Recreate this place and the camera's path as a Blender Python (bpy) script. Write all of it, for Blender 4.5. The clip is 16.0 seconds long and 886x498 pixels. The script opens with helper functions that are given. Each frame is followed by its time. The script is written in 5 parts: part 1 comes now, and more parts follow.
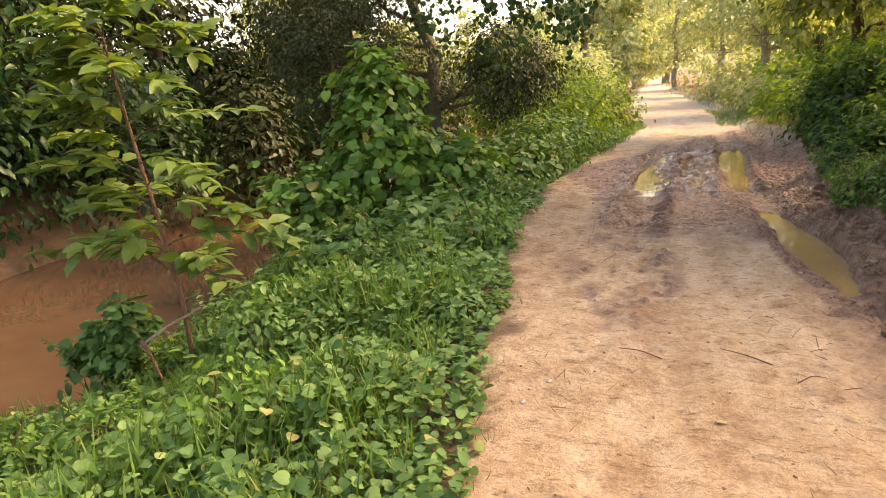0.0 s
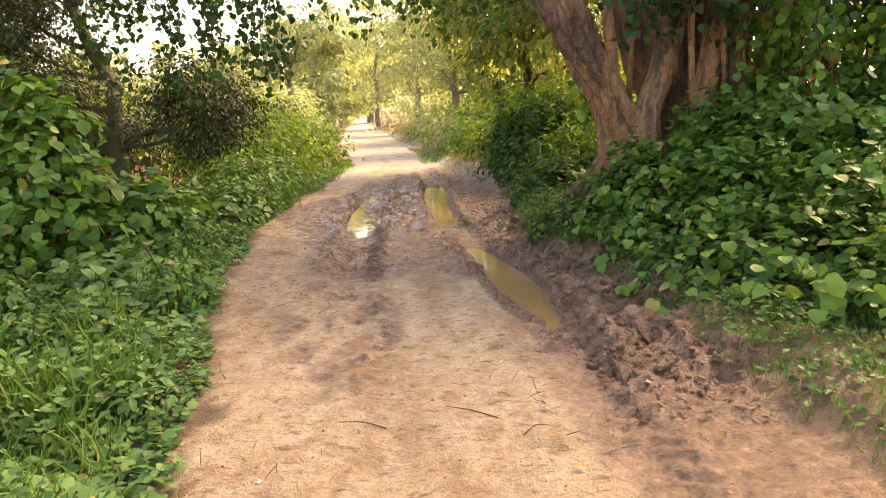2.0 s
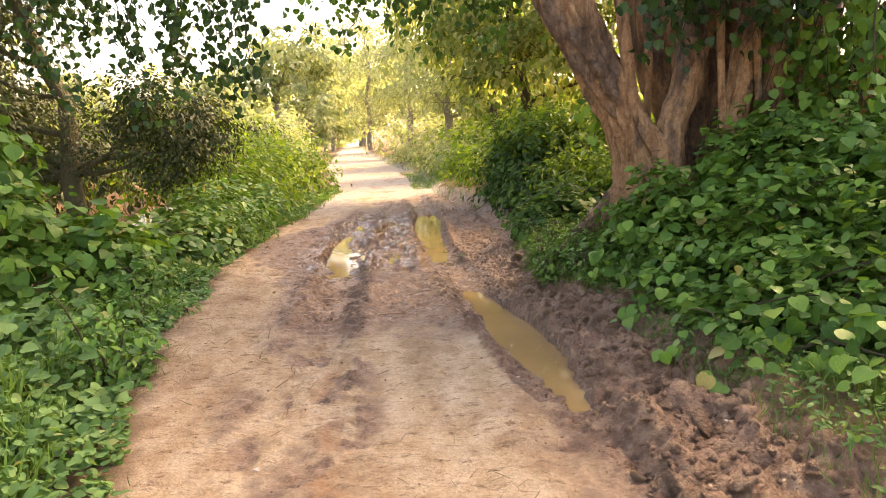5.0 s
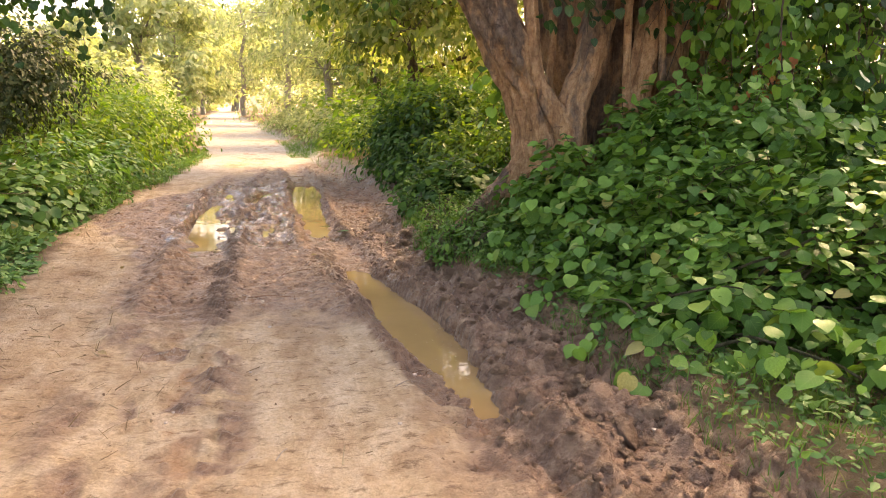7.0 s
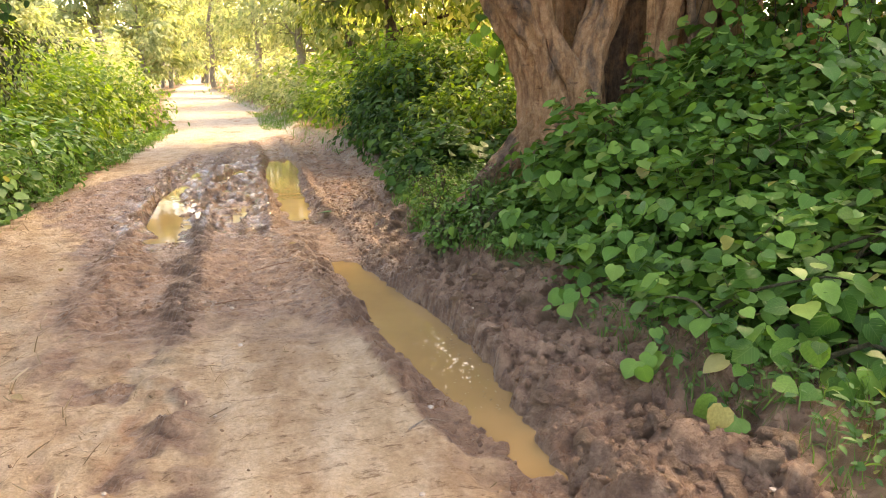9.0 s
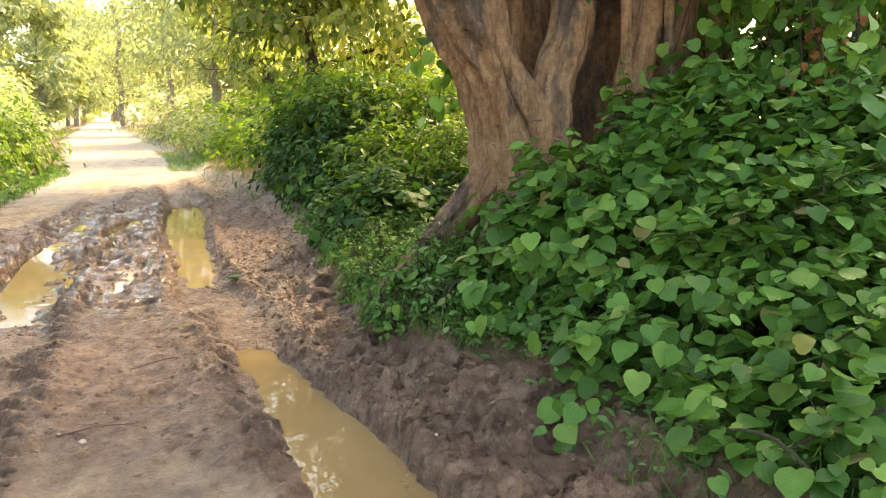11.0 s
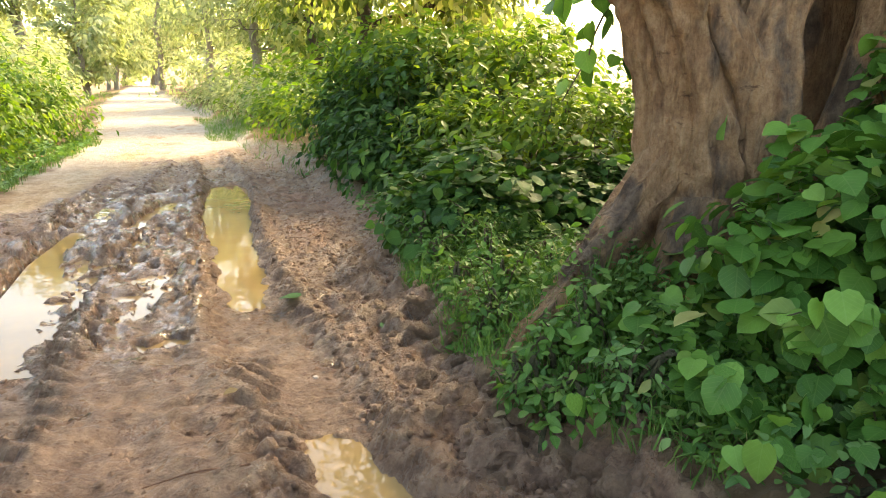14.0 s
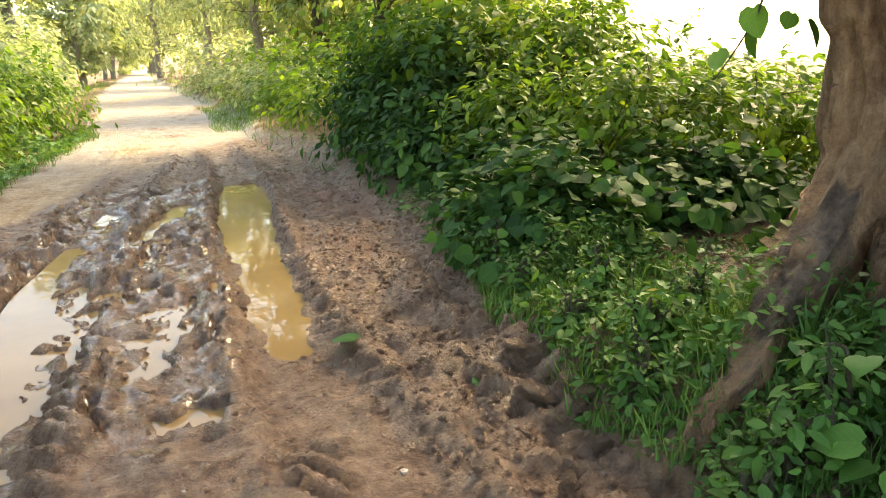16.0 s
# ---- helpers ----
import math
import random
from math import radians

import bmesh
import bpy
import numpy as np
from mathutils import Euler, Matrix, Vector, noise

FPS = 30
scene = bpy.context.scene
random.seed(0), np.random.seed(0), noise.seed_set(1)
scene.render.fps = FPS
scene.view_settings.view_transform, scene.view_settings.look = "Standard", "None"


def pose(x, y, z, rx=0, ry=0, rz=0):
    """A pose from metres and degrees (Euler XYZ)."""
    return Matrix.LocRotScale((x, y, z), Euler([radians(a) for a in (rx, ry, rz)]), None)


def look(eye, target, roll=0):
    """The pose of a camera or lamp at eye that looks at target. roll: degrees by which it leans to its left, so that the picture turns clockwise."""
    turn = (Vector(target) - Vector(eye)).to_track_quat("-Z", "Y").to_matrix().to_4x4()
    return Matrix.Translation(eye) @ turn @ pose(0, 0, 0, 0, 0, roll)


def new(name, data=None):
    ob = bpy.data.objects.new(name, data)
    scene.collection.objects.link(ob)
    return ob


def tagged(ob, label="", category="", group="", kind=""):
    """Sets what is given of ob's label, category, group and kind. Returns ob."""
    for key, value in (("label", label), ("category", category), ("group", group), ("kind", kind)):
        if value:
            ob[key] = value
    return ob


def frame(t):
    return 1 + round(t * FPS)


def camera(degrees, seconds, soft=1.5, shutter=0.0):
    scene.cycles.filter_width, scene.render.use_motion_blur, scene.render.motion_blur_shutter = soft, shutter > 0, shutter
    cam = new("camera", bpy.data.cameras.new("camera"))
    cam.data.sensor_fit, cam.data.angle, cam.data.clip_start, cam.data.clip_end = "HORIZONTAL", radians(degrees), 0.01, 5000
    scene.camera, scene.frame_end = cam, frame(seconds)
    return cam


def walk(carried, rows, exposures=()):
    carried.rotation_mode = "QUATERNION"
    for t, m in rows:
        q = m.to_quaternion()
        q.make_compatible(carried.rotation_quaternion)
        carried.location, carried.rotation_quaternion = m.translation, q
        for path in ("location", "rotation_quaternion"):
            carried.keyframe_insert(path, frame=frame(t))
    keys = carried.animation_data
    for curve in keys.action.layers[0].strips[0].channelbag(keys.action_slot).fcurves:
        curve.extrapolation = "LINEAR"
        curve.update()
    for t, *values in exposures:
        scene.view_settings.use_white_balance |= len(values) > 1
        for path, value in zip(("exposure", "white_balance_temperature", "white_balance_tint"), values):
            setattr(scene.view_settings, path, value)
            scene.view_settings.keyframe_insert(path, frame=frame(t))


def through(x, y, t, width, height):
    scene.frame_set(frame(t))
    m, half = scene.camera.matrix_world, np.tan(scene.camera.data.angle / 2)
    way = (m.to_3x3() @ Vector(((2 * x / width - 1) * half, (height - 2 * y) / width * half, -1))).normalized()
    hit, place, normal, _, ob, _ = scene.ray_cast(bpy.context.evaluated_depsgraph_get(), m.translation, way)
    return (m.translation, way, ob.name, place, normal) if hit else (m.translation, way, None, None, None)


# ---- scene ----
cam = camera(66.0, 16.0, soft=0.9)
PATH = [
    (0, (0.231, -0.723, 1.546), (-0.494, 1.079, 1.066), -2.5),
    (0.5, (0.318, -0.574, 1.518), (-0.127, 1.314, 1.028), -3.3),
    (1, (0.314, -0.418, 1.503), (0.151, 1.513, 1.008), -2.6),
    (1.5, (0.242, -0.273, 1.554), (0.263, 1.687, 1.156), -2.1),
    (2, (0.216, -0.169, 1.543), (0.282, 1.789, 1.14), -1.5),
    (2.5, (0.28, 0.0, 1.556), (0.317, 1.969, 1.208), -1.7),
    (3, (0.315, 0.165, 1.517), (0.357, 2.128, 1.141), -1.6),
    (3.5, (0.231, 0.424, 1.537), (0.282, 2.392, 1.187), -1.4),
    (4, (0.186, 0.575, 1.509), (0.25, 2.538, 1.134), -1.3),
    (4.5, (0.242, 0.752, 1.543), (0.286, 2.726, 1.222), -1.6),
    (5, (0.268, 0.936, 1.518), (0.356, 2.905, 1.182), -1.5),
    (5.2, (0.231, 0.92, 1.545), (0.495, 2.887, 1.294), -0.2),
    (7.3, (0.221, 1.749, 1.407), (0.68, 3.651, 0.993), 2.7),
    (7.5, (0.198, 1.857, 1.42), (0.661, 3.757, 1.006), 3.0),
    (8, (0.187, 2.057, 1.412), (0.653, 3.942, 0.935), 2.8),
    (8.2, (0.209, 2.136, 1.387), (0.672, 4.018, 0.897), 1.5),
    (10.3, (0.435, 3.232, 1.329), (1.005, 5.084, 0.832), 0.7),
    (10.5, (0.476, 3.358, 1.334), (1.091, 5.195, 0.835), 0.5),
    (11, (0.474, 3.603, 1.313), (1.188, 5.431, 0.928), 0.9),
    (11.5, (0.43, 3.855, 1.313), (1.165, 5.675, 0.928), 1.6),
    (12, (0.437, 4.127, 1.304), (1.107, 5.97, 0.91), 1.2),
    (12.5, (0.437, 4.383, 1.266), (1.048, 6.236, 0.827), 0.7),
    (13, (0.421, 4.665, 1.273), (1.051, 6.514, 0.844), 2.3),
    (13.5, (0.427, 4.908, 1.248), (1.04, 6.754, 0.783), 1.9),
    (14, (0.475, 5.176, 1.289), (1.088, 7.018, 0.808), 1.2),
    (14.5, (0.432, 5.42, 1.263), (1.06, 7.255, 0.774), 1.5),
    (15, (0.369, 5.647, 1.273), (0.985, 7.478, 0.755), 0.4),
    (15.5, (0.357, 5.923, 1.277), (0.905, 7.766, 0.729), -0.8),
    (16, (0.352, 6.181, 1.259), (0.955, 8.012, 0.729), -0.2),
]
walk(cam, [(t, look(eye, target, roll)) for t, eye, target, roll in PATH], [(0.0, 1.92, 9300, 22), (2.5, 2.18, 9300, 22), (5.0, 2.36, 9300, 22), (8.2, 2.54, 9300, 20), (10.4, 2.72, 8800, 9), (12.5, 2.66, 8700, 7), (13.5, 2.74, 8250, 4), (14.5, 2.6, 8500, 6), (15.5, 2.6, 7900, 2), (16.0, 2.42, 8150, 4)])

# ---- world, sun, exposure ----
world = bpy.data.worlds.new("sky")
scene.world = world
world.use_nodes = True
wn = world.node_tree.nodes
sky = wn.new("ShaderNodeTexSky")
sky.sky_type = "NISHITA"
sky.sun_disc = False
sky.sun_elevation = radians(40)
sky.sun_rotation = radians(48)
sky.air_density, sky.dust_density, sky.ozone_density = 1.0, 2.5, 1.0
wn["Background"].inputs["Strength"].default_value = 0.15
world.node_tree.links.new(sky.outputs["Color"], wn["Background"].inputs["Color"])
sun = new("sun", bpy.data.lights.new("sun", "SUN"))
sun.data.energy, sun.data.angle, sun.data.color = 2.3, radians(22.0), (1.0, 0.84, 0.56)
sun.matrix_world = look((math.sin(radians(48)) * 50, math.cos(radians(48)) * 50, math.tan(radians(40)) * 50), (0, 0, 0))

rng = np.random.default_rng(7)


# ---- number helpers ----
def sstep(a, b, v):
    u = np.clip((v - a) / (b - a), 0, 1)
    return u * u * (3 - 2 * u)


def lattice(ix, iy, seed):
    h = (ix.astype(np.int64) * 374761393 + iy.astype(np.int64) * 668265263 + seed * 974634777) & 0xFFFFFFFF
    h = ((h ^ (h >> 13)) * 1274126177) & 0xFFFFFFFF
    return ((h ^ (h >> 16)) & 0xFFFFFF) / float(0xFFFFFF)


def vnoise(x, y, seed=0):
    ix, iy = np.floor(x), np.floor(y)
    fx, fy = x - ix, y - iy
    fx, fy = fx * fx * (3 - 2 * fx), fy * fy * (3 - 2 * fy)
    a, b = lattice(ix, iy, seed), lattice(ix + 1, iy, seed)
    c, d = lattice(ix, iy + 1, seed), lattice(ix + 1, iy + 1, seed)
    return (a * (1 - fx) + b * fx) * (1 - fy) + (c * (1 - fx) + d * fx) * fy


def fbm(x, y, seed=0, octaves=4):
    total, amp, norm = 0.0, 1.0, 0.0
    for k in range(octaves):
        total = total + amp * vnoise(x * 2 ** k, y * 2 ** k, seed + k * 17)
        norm, amp = norm + amp, amp * 0.5
    return total / norm - 0.5


# ---- plan of the track ----
def left_edge(y):
    return np.interp(y, [-40, 0, 1.5, 2.7, 4.7, 7, 10, 14, 19, 24, 36, 85, 400], [-0.2, -0.35, -0.6, -0.85, -1.3, -1.75, -1.92, -1.8, -1.68, -2.3, -3.9, -7.8, -34])


def right_edge(y):
    return np.interp(y, [-40, 1, 2.5, 4, 5.6, 6.2, 7, 8.4, 9.5, 11.7, 14.5, 16, 20, 24, 33, 57, 90, 400], [2.4, 2.2, 2.05, 2.0, 1.84, 1.7, 1.5, 1.42, 1.52, 1.62, 1.5, 1.25, 0.75, 0.7, -0.4, -3.2, -6.3, -31])


def canal_near(y):
    return left_edge(np.clip(y, -5, 30)) - 4.3


PUDDLES = {
    "near": [(1.21, 4.5, 0.03), (1.18, 4.95, 0.08), (1.15, 5.4, 0.13), (1.1, 5.85, 0.17), (1.01, 6.4, 0.15), (0.91, 6.95, 0.09), (0.81, 7.5, 0.05)],
    "far": [(0.61, 9.2, 0.05), (0.59, 9.9, 0.11), (0.57, 10.8, 0.11), (0.53, 11.7, 0.2), (0.55, 12.9, 0.23), (0.58, 13.8, 0.2)],
    "left": [(-0.53, 8.65, 0.03), (-0.66, 9.25, 0.13), (-0.76, 9.9, 0.15), (-0.78, 10.7, 0.1), (-0.74, 11.5, 0.04)],
    "middle": [(-0.28, 11.6, 0.05), (-0.12, 12.2, 0.1), (0.02, 12.9, 0.06)],
}
WATER_Z = -0.05


def puddle_reach(x, y, line):
    """Distance outside a chain of round-ended strokes of changing width; negative inside."""
    best = np.full(np.shape(x), 99.0)
    for (ax, ay, ar), (bx, by, br) in zip(line, line[1:]):
        u = np.clip(((x - ax) * (bx - ax) + (y - ay) * (by - ay)) / ((bx - ax) ** 2 + (by - ay) ** 2), 0, 1)
        best = np.minimum(best, np.hypot(x - ax - u * (bx - ax), y - ay - u * (by - ay)) - (ar + u * (br - ar)))
    return best


def mud_cover(x, y):
    """1 where the track is churned wet mud, 0 on dry sand."""
    wob = 0.5 * fbm(x * 1.3, y * 1.3, 31) + 0.35 * fbm(x * 5, y * 5, 33)
    first = np.interp(x, [-1.9, -1.2, -0.7, -0.35, -0.1, 0.35, 0.55, 0.75, 0.95, 1.2, 1.6, 2.1], [9.6, 8.4, 6.3, 6.6, 8.2, 8.5, 7.4, 5.6, 4.2, 3.3, 3.0, 2.9])
    last = np.interp(x, [-1.9, -1.3, -0.7, 0.3, 1.0, 2.0], [10.8, 12.2, 14.0, 17.5, 18.0, 16.5])
    m = sstep(-0.5, 0.7, y - first + 3.6 * wob) * (1 - sstep(-0.8, 0.9, y - last + 2.5 * wob))
    speck = sstep(0.04, 0.26, fbm(x * 2.6, y * 1.7, 71)) * sstep(-1.2, -0.5, x) * (1 - sstep(-0.1, 0.2, x)) * sstep(2.0, 4.5, y) * 0.75
    rut = np.interp(y, [2.5, 4, 5.7, 7, 8.6], [-0.1, -0.16, -0.36, -0.44, -0.52])
    crumbly = 0.85 * np.exp(-((x - rut) / 0.3) ** 4) * sstep(0.0, 0.2, fbm(x * 5, y * 4, 73) + 0.12 * sstep(5, 8, y)) * sstep(2.6, 4.5, y) * (1 - sstep(8.5, 9.5, y))
    speck = np.maximum(speck, crumbly)
    damp = (0.3 + 0.55 * sstep(5.4, 6.6, y + 1.2 * wob)) * sstep(4.6, 6.8, y + 2.0 * wob) * (1 - sstep(13, 17, y)) * sstep(-1.3, -0.7, x)
    verge = 0.58 * sstep(0.55, 1.25, x + 0.8 * wob) * sstep(0.5, 1.5, y) * (1 - sstep(4.0, 5.0, y))
    return np.clip(np.maximum(np.maximum(np.maximum(m, speck), damp), verge), 0, 1)


def wet_zone(x, y):
    """1 where shallow water stands among the lumps between the ruts."""
    return sstep(8.0, 8.9, y) * (1 - sstep(13.0, 14.2, y)) * sstep(-1.25, -0.85, x) * (1 - sstep(0.22, 0.42, x))


def track_cover(x, y):
    wob = 0.5 * fbm(x * 2.5, y * 2.5, 41) + 0.3 * fbm(x * 9, y * 9, 43)
    return sstep(-0.14, 0.1, x - left_edge(y) + wob) * sstep(-0.14, 0.12, right_edge(y) + 0.24 - x + wob)


def bank_height(x, y):
    dl, dr = left_edge(y) - x, x - right_edge(y)
    z = -0.1 * sstep(0.0, 0.5, dl) - 1.4 * sstep(0.5, 5.4, dl) * (1 - sstep(7.6, 9.4, dl)) + 0.2 * sstep(7.6, 9.4, dl)
    z = z + 0.17 * sstep(-0.06, 0.4, dr) + 0.15 * sstep(0.4, 2.2, dr)
    return z + 0.13 * np.exp(-((x - 1.95) / 0.42) ** 2 - ((y - 7.6) / 0.75) ** 2)


def ground_height(x, y):
    z = bank_height(x, y)
    near = 1 - sstep(16, 30, y)
    tr, mud = track_cover(x, y), mud_cover(x, y)
    z = z + 0.05 * fbm(x * 0.8, y * 0.8, 3) * near + (1 - tr) * 0.1 * fbm(x * 2, y * 2, 5)
    z = z + tr * (0.03 * fbm(x * 4, y * 5, 9) + 0.035 * fbm(x * 8, y * 13, 11, 4) - 0.012 * sstep(0.62, 0.8, vnoise(x * 6, y * 6, 15))) * near
    # churned lumps of two sizes
    warpx, warpy = x + 0.3 * fbm(x * 3, y * 3, 51) + 0.1 * fbm(x * 11, y * 11, 55), y + 0.3 * fbm(x * 3, y * 3, 53) + 0.1 * fbm(x * 11, y * 11, 57)
    lumps = sum(h * np.abs(2 * vnoise(warpx * k, warpy * k, sd) - 1) for h, k, sd in ((0.11, 3.6, 61), (0.085, 7.5, 63), (0.06, 15.0, 65), (0.032, 24.0, 66)))
    side = sstep(1.0, 1.35, x) * sstep(2.8, 3.8, y) * (1 - sstep(9.0, 11, y))
    rough = mud * tr * (0.36 + 0.5 * side)
    z = z + rough * near * (0.17 * fbm(x * 2.6, y * 2.6, 68, 3) + lumps - 0.12)
    z = z + side * tr * 0.05
    # wheel ruts with cross bars left by tyre lugs
    for line, depth in ((np.interp(y, [4, 5.5, 6.5, 7.3, 8, 9, 11, 12.5, 14, 17], [1.1, 1.05, 0.93, 0.8, 0.74, 0.62, 0.52, 0.5, 0.55, 0.35]), 0.045),
                        (np.interp(y, [5, 8, 10, 12, 15], [-0.45, -0.5, -0.62, -0.66, -0.5]), 0.03)):
        off = np.abs(x - line)
        z = z - depth * (1 - sstep(0.12, 0.3, off)) * mud * near
        z = z + 0.03 * np.exp(-((off - 0.33) / 0.09) ** 2) * mud * near
        lug = np.sin((y * 1.0 + np.sign(x - line) * (x - line) * 0.9) * 2 * math.pi / 0.14)
        z = z + 0.034 * sstep(-0.2, 0.4, lug) * np.exp(-((off - 0.25) / 0.1) ** 4) * mud * near * sstep(-0.2, 0.0, fbm(x * 1.5, y * 1.5, 77))
    # crumbly tyre rut across the drier stretch
    line = np.interp(y, [2.5, 4, 5.7, 7, 8.6], [-0.1, -0.16, -0.36, -0.44, -0.52]) + 0.1 * fbm(x * 1.5, y * 1.5, 131)
    off = np.abs(x - line)
    churn = np.exp(-(off / 0.22) ** 4) * sstep(2.8, 4.6, y) * (1 - sstep(8.2, 9.2, y)) * sstep(-0.22, 0.05, fbm(x * 2.2, y * 1.2, 133))
    bars = np.sin((y + 0.5 * off + 0.06 * fbm(x * 6, y * 6, 135)) * 2 * math.pi / 0.15)
    z = z + churn * near * (0.03 * sstep(-0.3, 0.5, bars) - 0.02 + 0.07 * fbm(x * 9, y * 11, 137) - 0.02 * (1 - sstep(0.0, 0.12, off)))
    # a deep tread print beside the puddles
    line = np.interp(y, [5.8, 6.7, 7.7, 8.4], [0.82, 0.74, 0.62, 0.52]) + 0.02 * fbm(x * 2, y * 2, 121)
    tread = np.exp(-((x - line) / 0.11) ** 4) * sstep(5.9, 6.4, y) * (1 - sstep(8.0, 8.6, y))
    bar = np.sin((y + 0.75 * (x - line) + 0.03 * fbm(x * 5, y * 5, 123)) * 2 * math.pi / 0.17)
    z = z + tread * (0.08 * sstep(-0.4, 0.2, bar) - 0.035)
    # pools
    d = np.full(np.shape(x), 9.0)
    for line in PUDDLES.values():
        d = np.minimum(d, puddle_reach(x, y, line))
    d = d + 0.10 * fbm(x * 7, y * 7, 81) + 0.04 * fbm(x * 26, y * 26, 83)
    rim = np.maximum(z, np.where(mud * tr > 0.3, -0.046, z))
    wet = wet_zone(x, y)
    fleck = sstep(0.09, 0.17, fbm(x * 15, y * 6, 87) + 0.5 * fbm(x * 4, y * 1.4, 88))
    z = np.where(d > 0.0, np.where(wet > 0.5, z - 0.008 - 0.075 * fleck, rim), z)
    return z * sstep(-0.02, 0.05, d) + (1 - sstep(-0.02, 0.05, d)) * (-0.12 + 0.01 * fbm(x * 9, y * 9, 85))


# ---- materials ----
def material(name):
    m = bpy.data.materials.new(name)
    m.use_nodes = True
    nt = m.node_tree
    return m, nt, nt.nodes["Principled BSDF"]


def add(nt, kind, **values):
    n = nt.nodes.new(kind)
    for key, value in values.items():
        n.inputs[key].default_value = value
    return n


def ramp(nt, source, stops):
    r = nt.nodes.new("ShaderNodeValToRGB")
    el = r.color_ramp.elements
    while len(el) < len(stops):
        el.new(0.5)
    for e, (at, c) in zip(el, stops):
        e.position, e.color = at, (*c, 1)
    nt.links.new(source, r.inputs["Fac"])
    return r.outputs["Color"]


def mixed(nt, fac, a, b, mode="MIX"):
    m = nt.nodes.new("ShaderNodeMix")
    m.data_type, m.blend_type = "RGBA", mode
    for value, slot in ((fac, 0), (a, 6), (b, 7)):
        if isinstance(value, (float, int)):
            m.inputs[slot].default_value = value
        elif isinstance(value, tuple):
            m.inputs[slot].default_value = (*value, 1)
        else:
            nt.links.new(value, m.inputs[slot])
    return m.outputs[2]


def figure(nt, kind, a, b=None):
    n = nt.nodes.new("ShaderNodeMath")
    n.operation = kind
    for slot, value in ((0, a), (1, b)):
        if value is None:
            continue
        if isinstance(value, (float, int)):
            n.inputs[slot].default_value = value
        else:
            nt.links.new(value, n.inputs[slot])
    return n.outputs[0]


def bumped(nt, height, strength, distance, bsdf):
    b = add(nt, "ShaderNodeBump", Strength=strength, Distance=distance)
    nt.links.new(height, b.inputs["Height"])
    nt.links.new(b.outputs["Normal"], bsdf.inputs["Normal"])


def object_noise(nt, scale, detail=4.0, rough=0.6, stretch=None):
    co = nt.nodes.new("ShaderNodeTexCoord").outputs["Object"]
    if stretch:
        mp = nt.nodes.new("ShaderNodeMapping")
        mp.inputs["Scale"].default_value = stretch
        nt.links.new(co, mp.inputs["Vector"])
        co = mp.outputs["Vector"]
    n = add(nt, "ShaderNodeTexNoise", Scale=scale, Detail=detail, Roughness=rough)
    nt.links.new(co, n.inputs["Vector"])
    return n.outputs["Fac"]


def leaf_material(name, stops, through=0.35, rough=0.42, single=False, veins=0.11):
    m, nt, p = material(name)
    if single:
        source = nt.nodes.new("ShaderNodeObjectInfo").outputs["Random"]
    else:
        source = nt.nodes.new("ShaderNodeNewGeometry").outputs["Random Per Island"]
    col = ramp(nt, source, stops)
    blotch = object_noise(nt, 9.0, 5.0)
    col = mixed(nt, 0.6, col, ramp(nt, blotch, [(0.3, (0.4, 0.45, 0.36)), (0.68, (1.0, 1.0, 1.0))]), "MULTIPLY")
    # midrib and slanting side veins along the blade
    uv = nt.nodes.new("ShaderNodeUVMap")
    sep = nt.nodes.new("ShaderNodeSeparateXYZ")
    nt.links.new(uv.outputs["UV"], sep.inputs[0])
    side = figure(nt, "ABSOLUTE", sep.outputs["X"])
    rib = figure(nt, "LESS_THAN", side, 0.018)
    slant = figure(nt, "MULTIPLY", figure(nt, "SUBTRACT", sep.outputs["Y"], figure(nt, "MULTIPLY", side, 0.85)), 6.5)
    vein = figure(nt, "LESS_THAN", figure(nt, "ABSOLUTE", figure(nt, "SUBTRACT", figure(nt, "FRACT", slant), 0.5)), 0.06)
    lines = figure(nt, "MULTIPLY", figure(nt, "MAXIMUM", rib, vein), veins)
    col = mixed(nt, lines, col, (0.32, 0.42, 0.16))
    nt.links.new(col, p.inputs["Base Color"])
    p.inputs["Roughness"].default_value = rough
    p.inputs["Specular IOR Level"].default_value = 0.2
    bumped(nt, object_noise(nt, 60.0, 3.0), 0.25, 0.004, p)
    t = nt.nodes.new("ShaderNodeBsdfTranslucent")
    nt.links.new(mixed(nt, 1.0, col, (1.5, 1.45, 0.78), "MULTIPLY"), t.inputs["Color"])
    mx = nt.nodes.new("ShaderNodeMixShader")
    mx.inputs[0].default_value = through
    nt.links.new(p.outputs[0], mx.inputs[1])
    nt.links.new(t.outputs[0], mx.inputs[2])
    nt.links.new(mx.outputs[0], nt.nodes["Material Output"].inputs["Surface"])
    return m


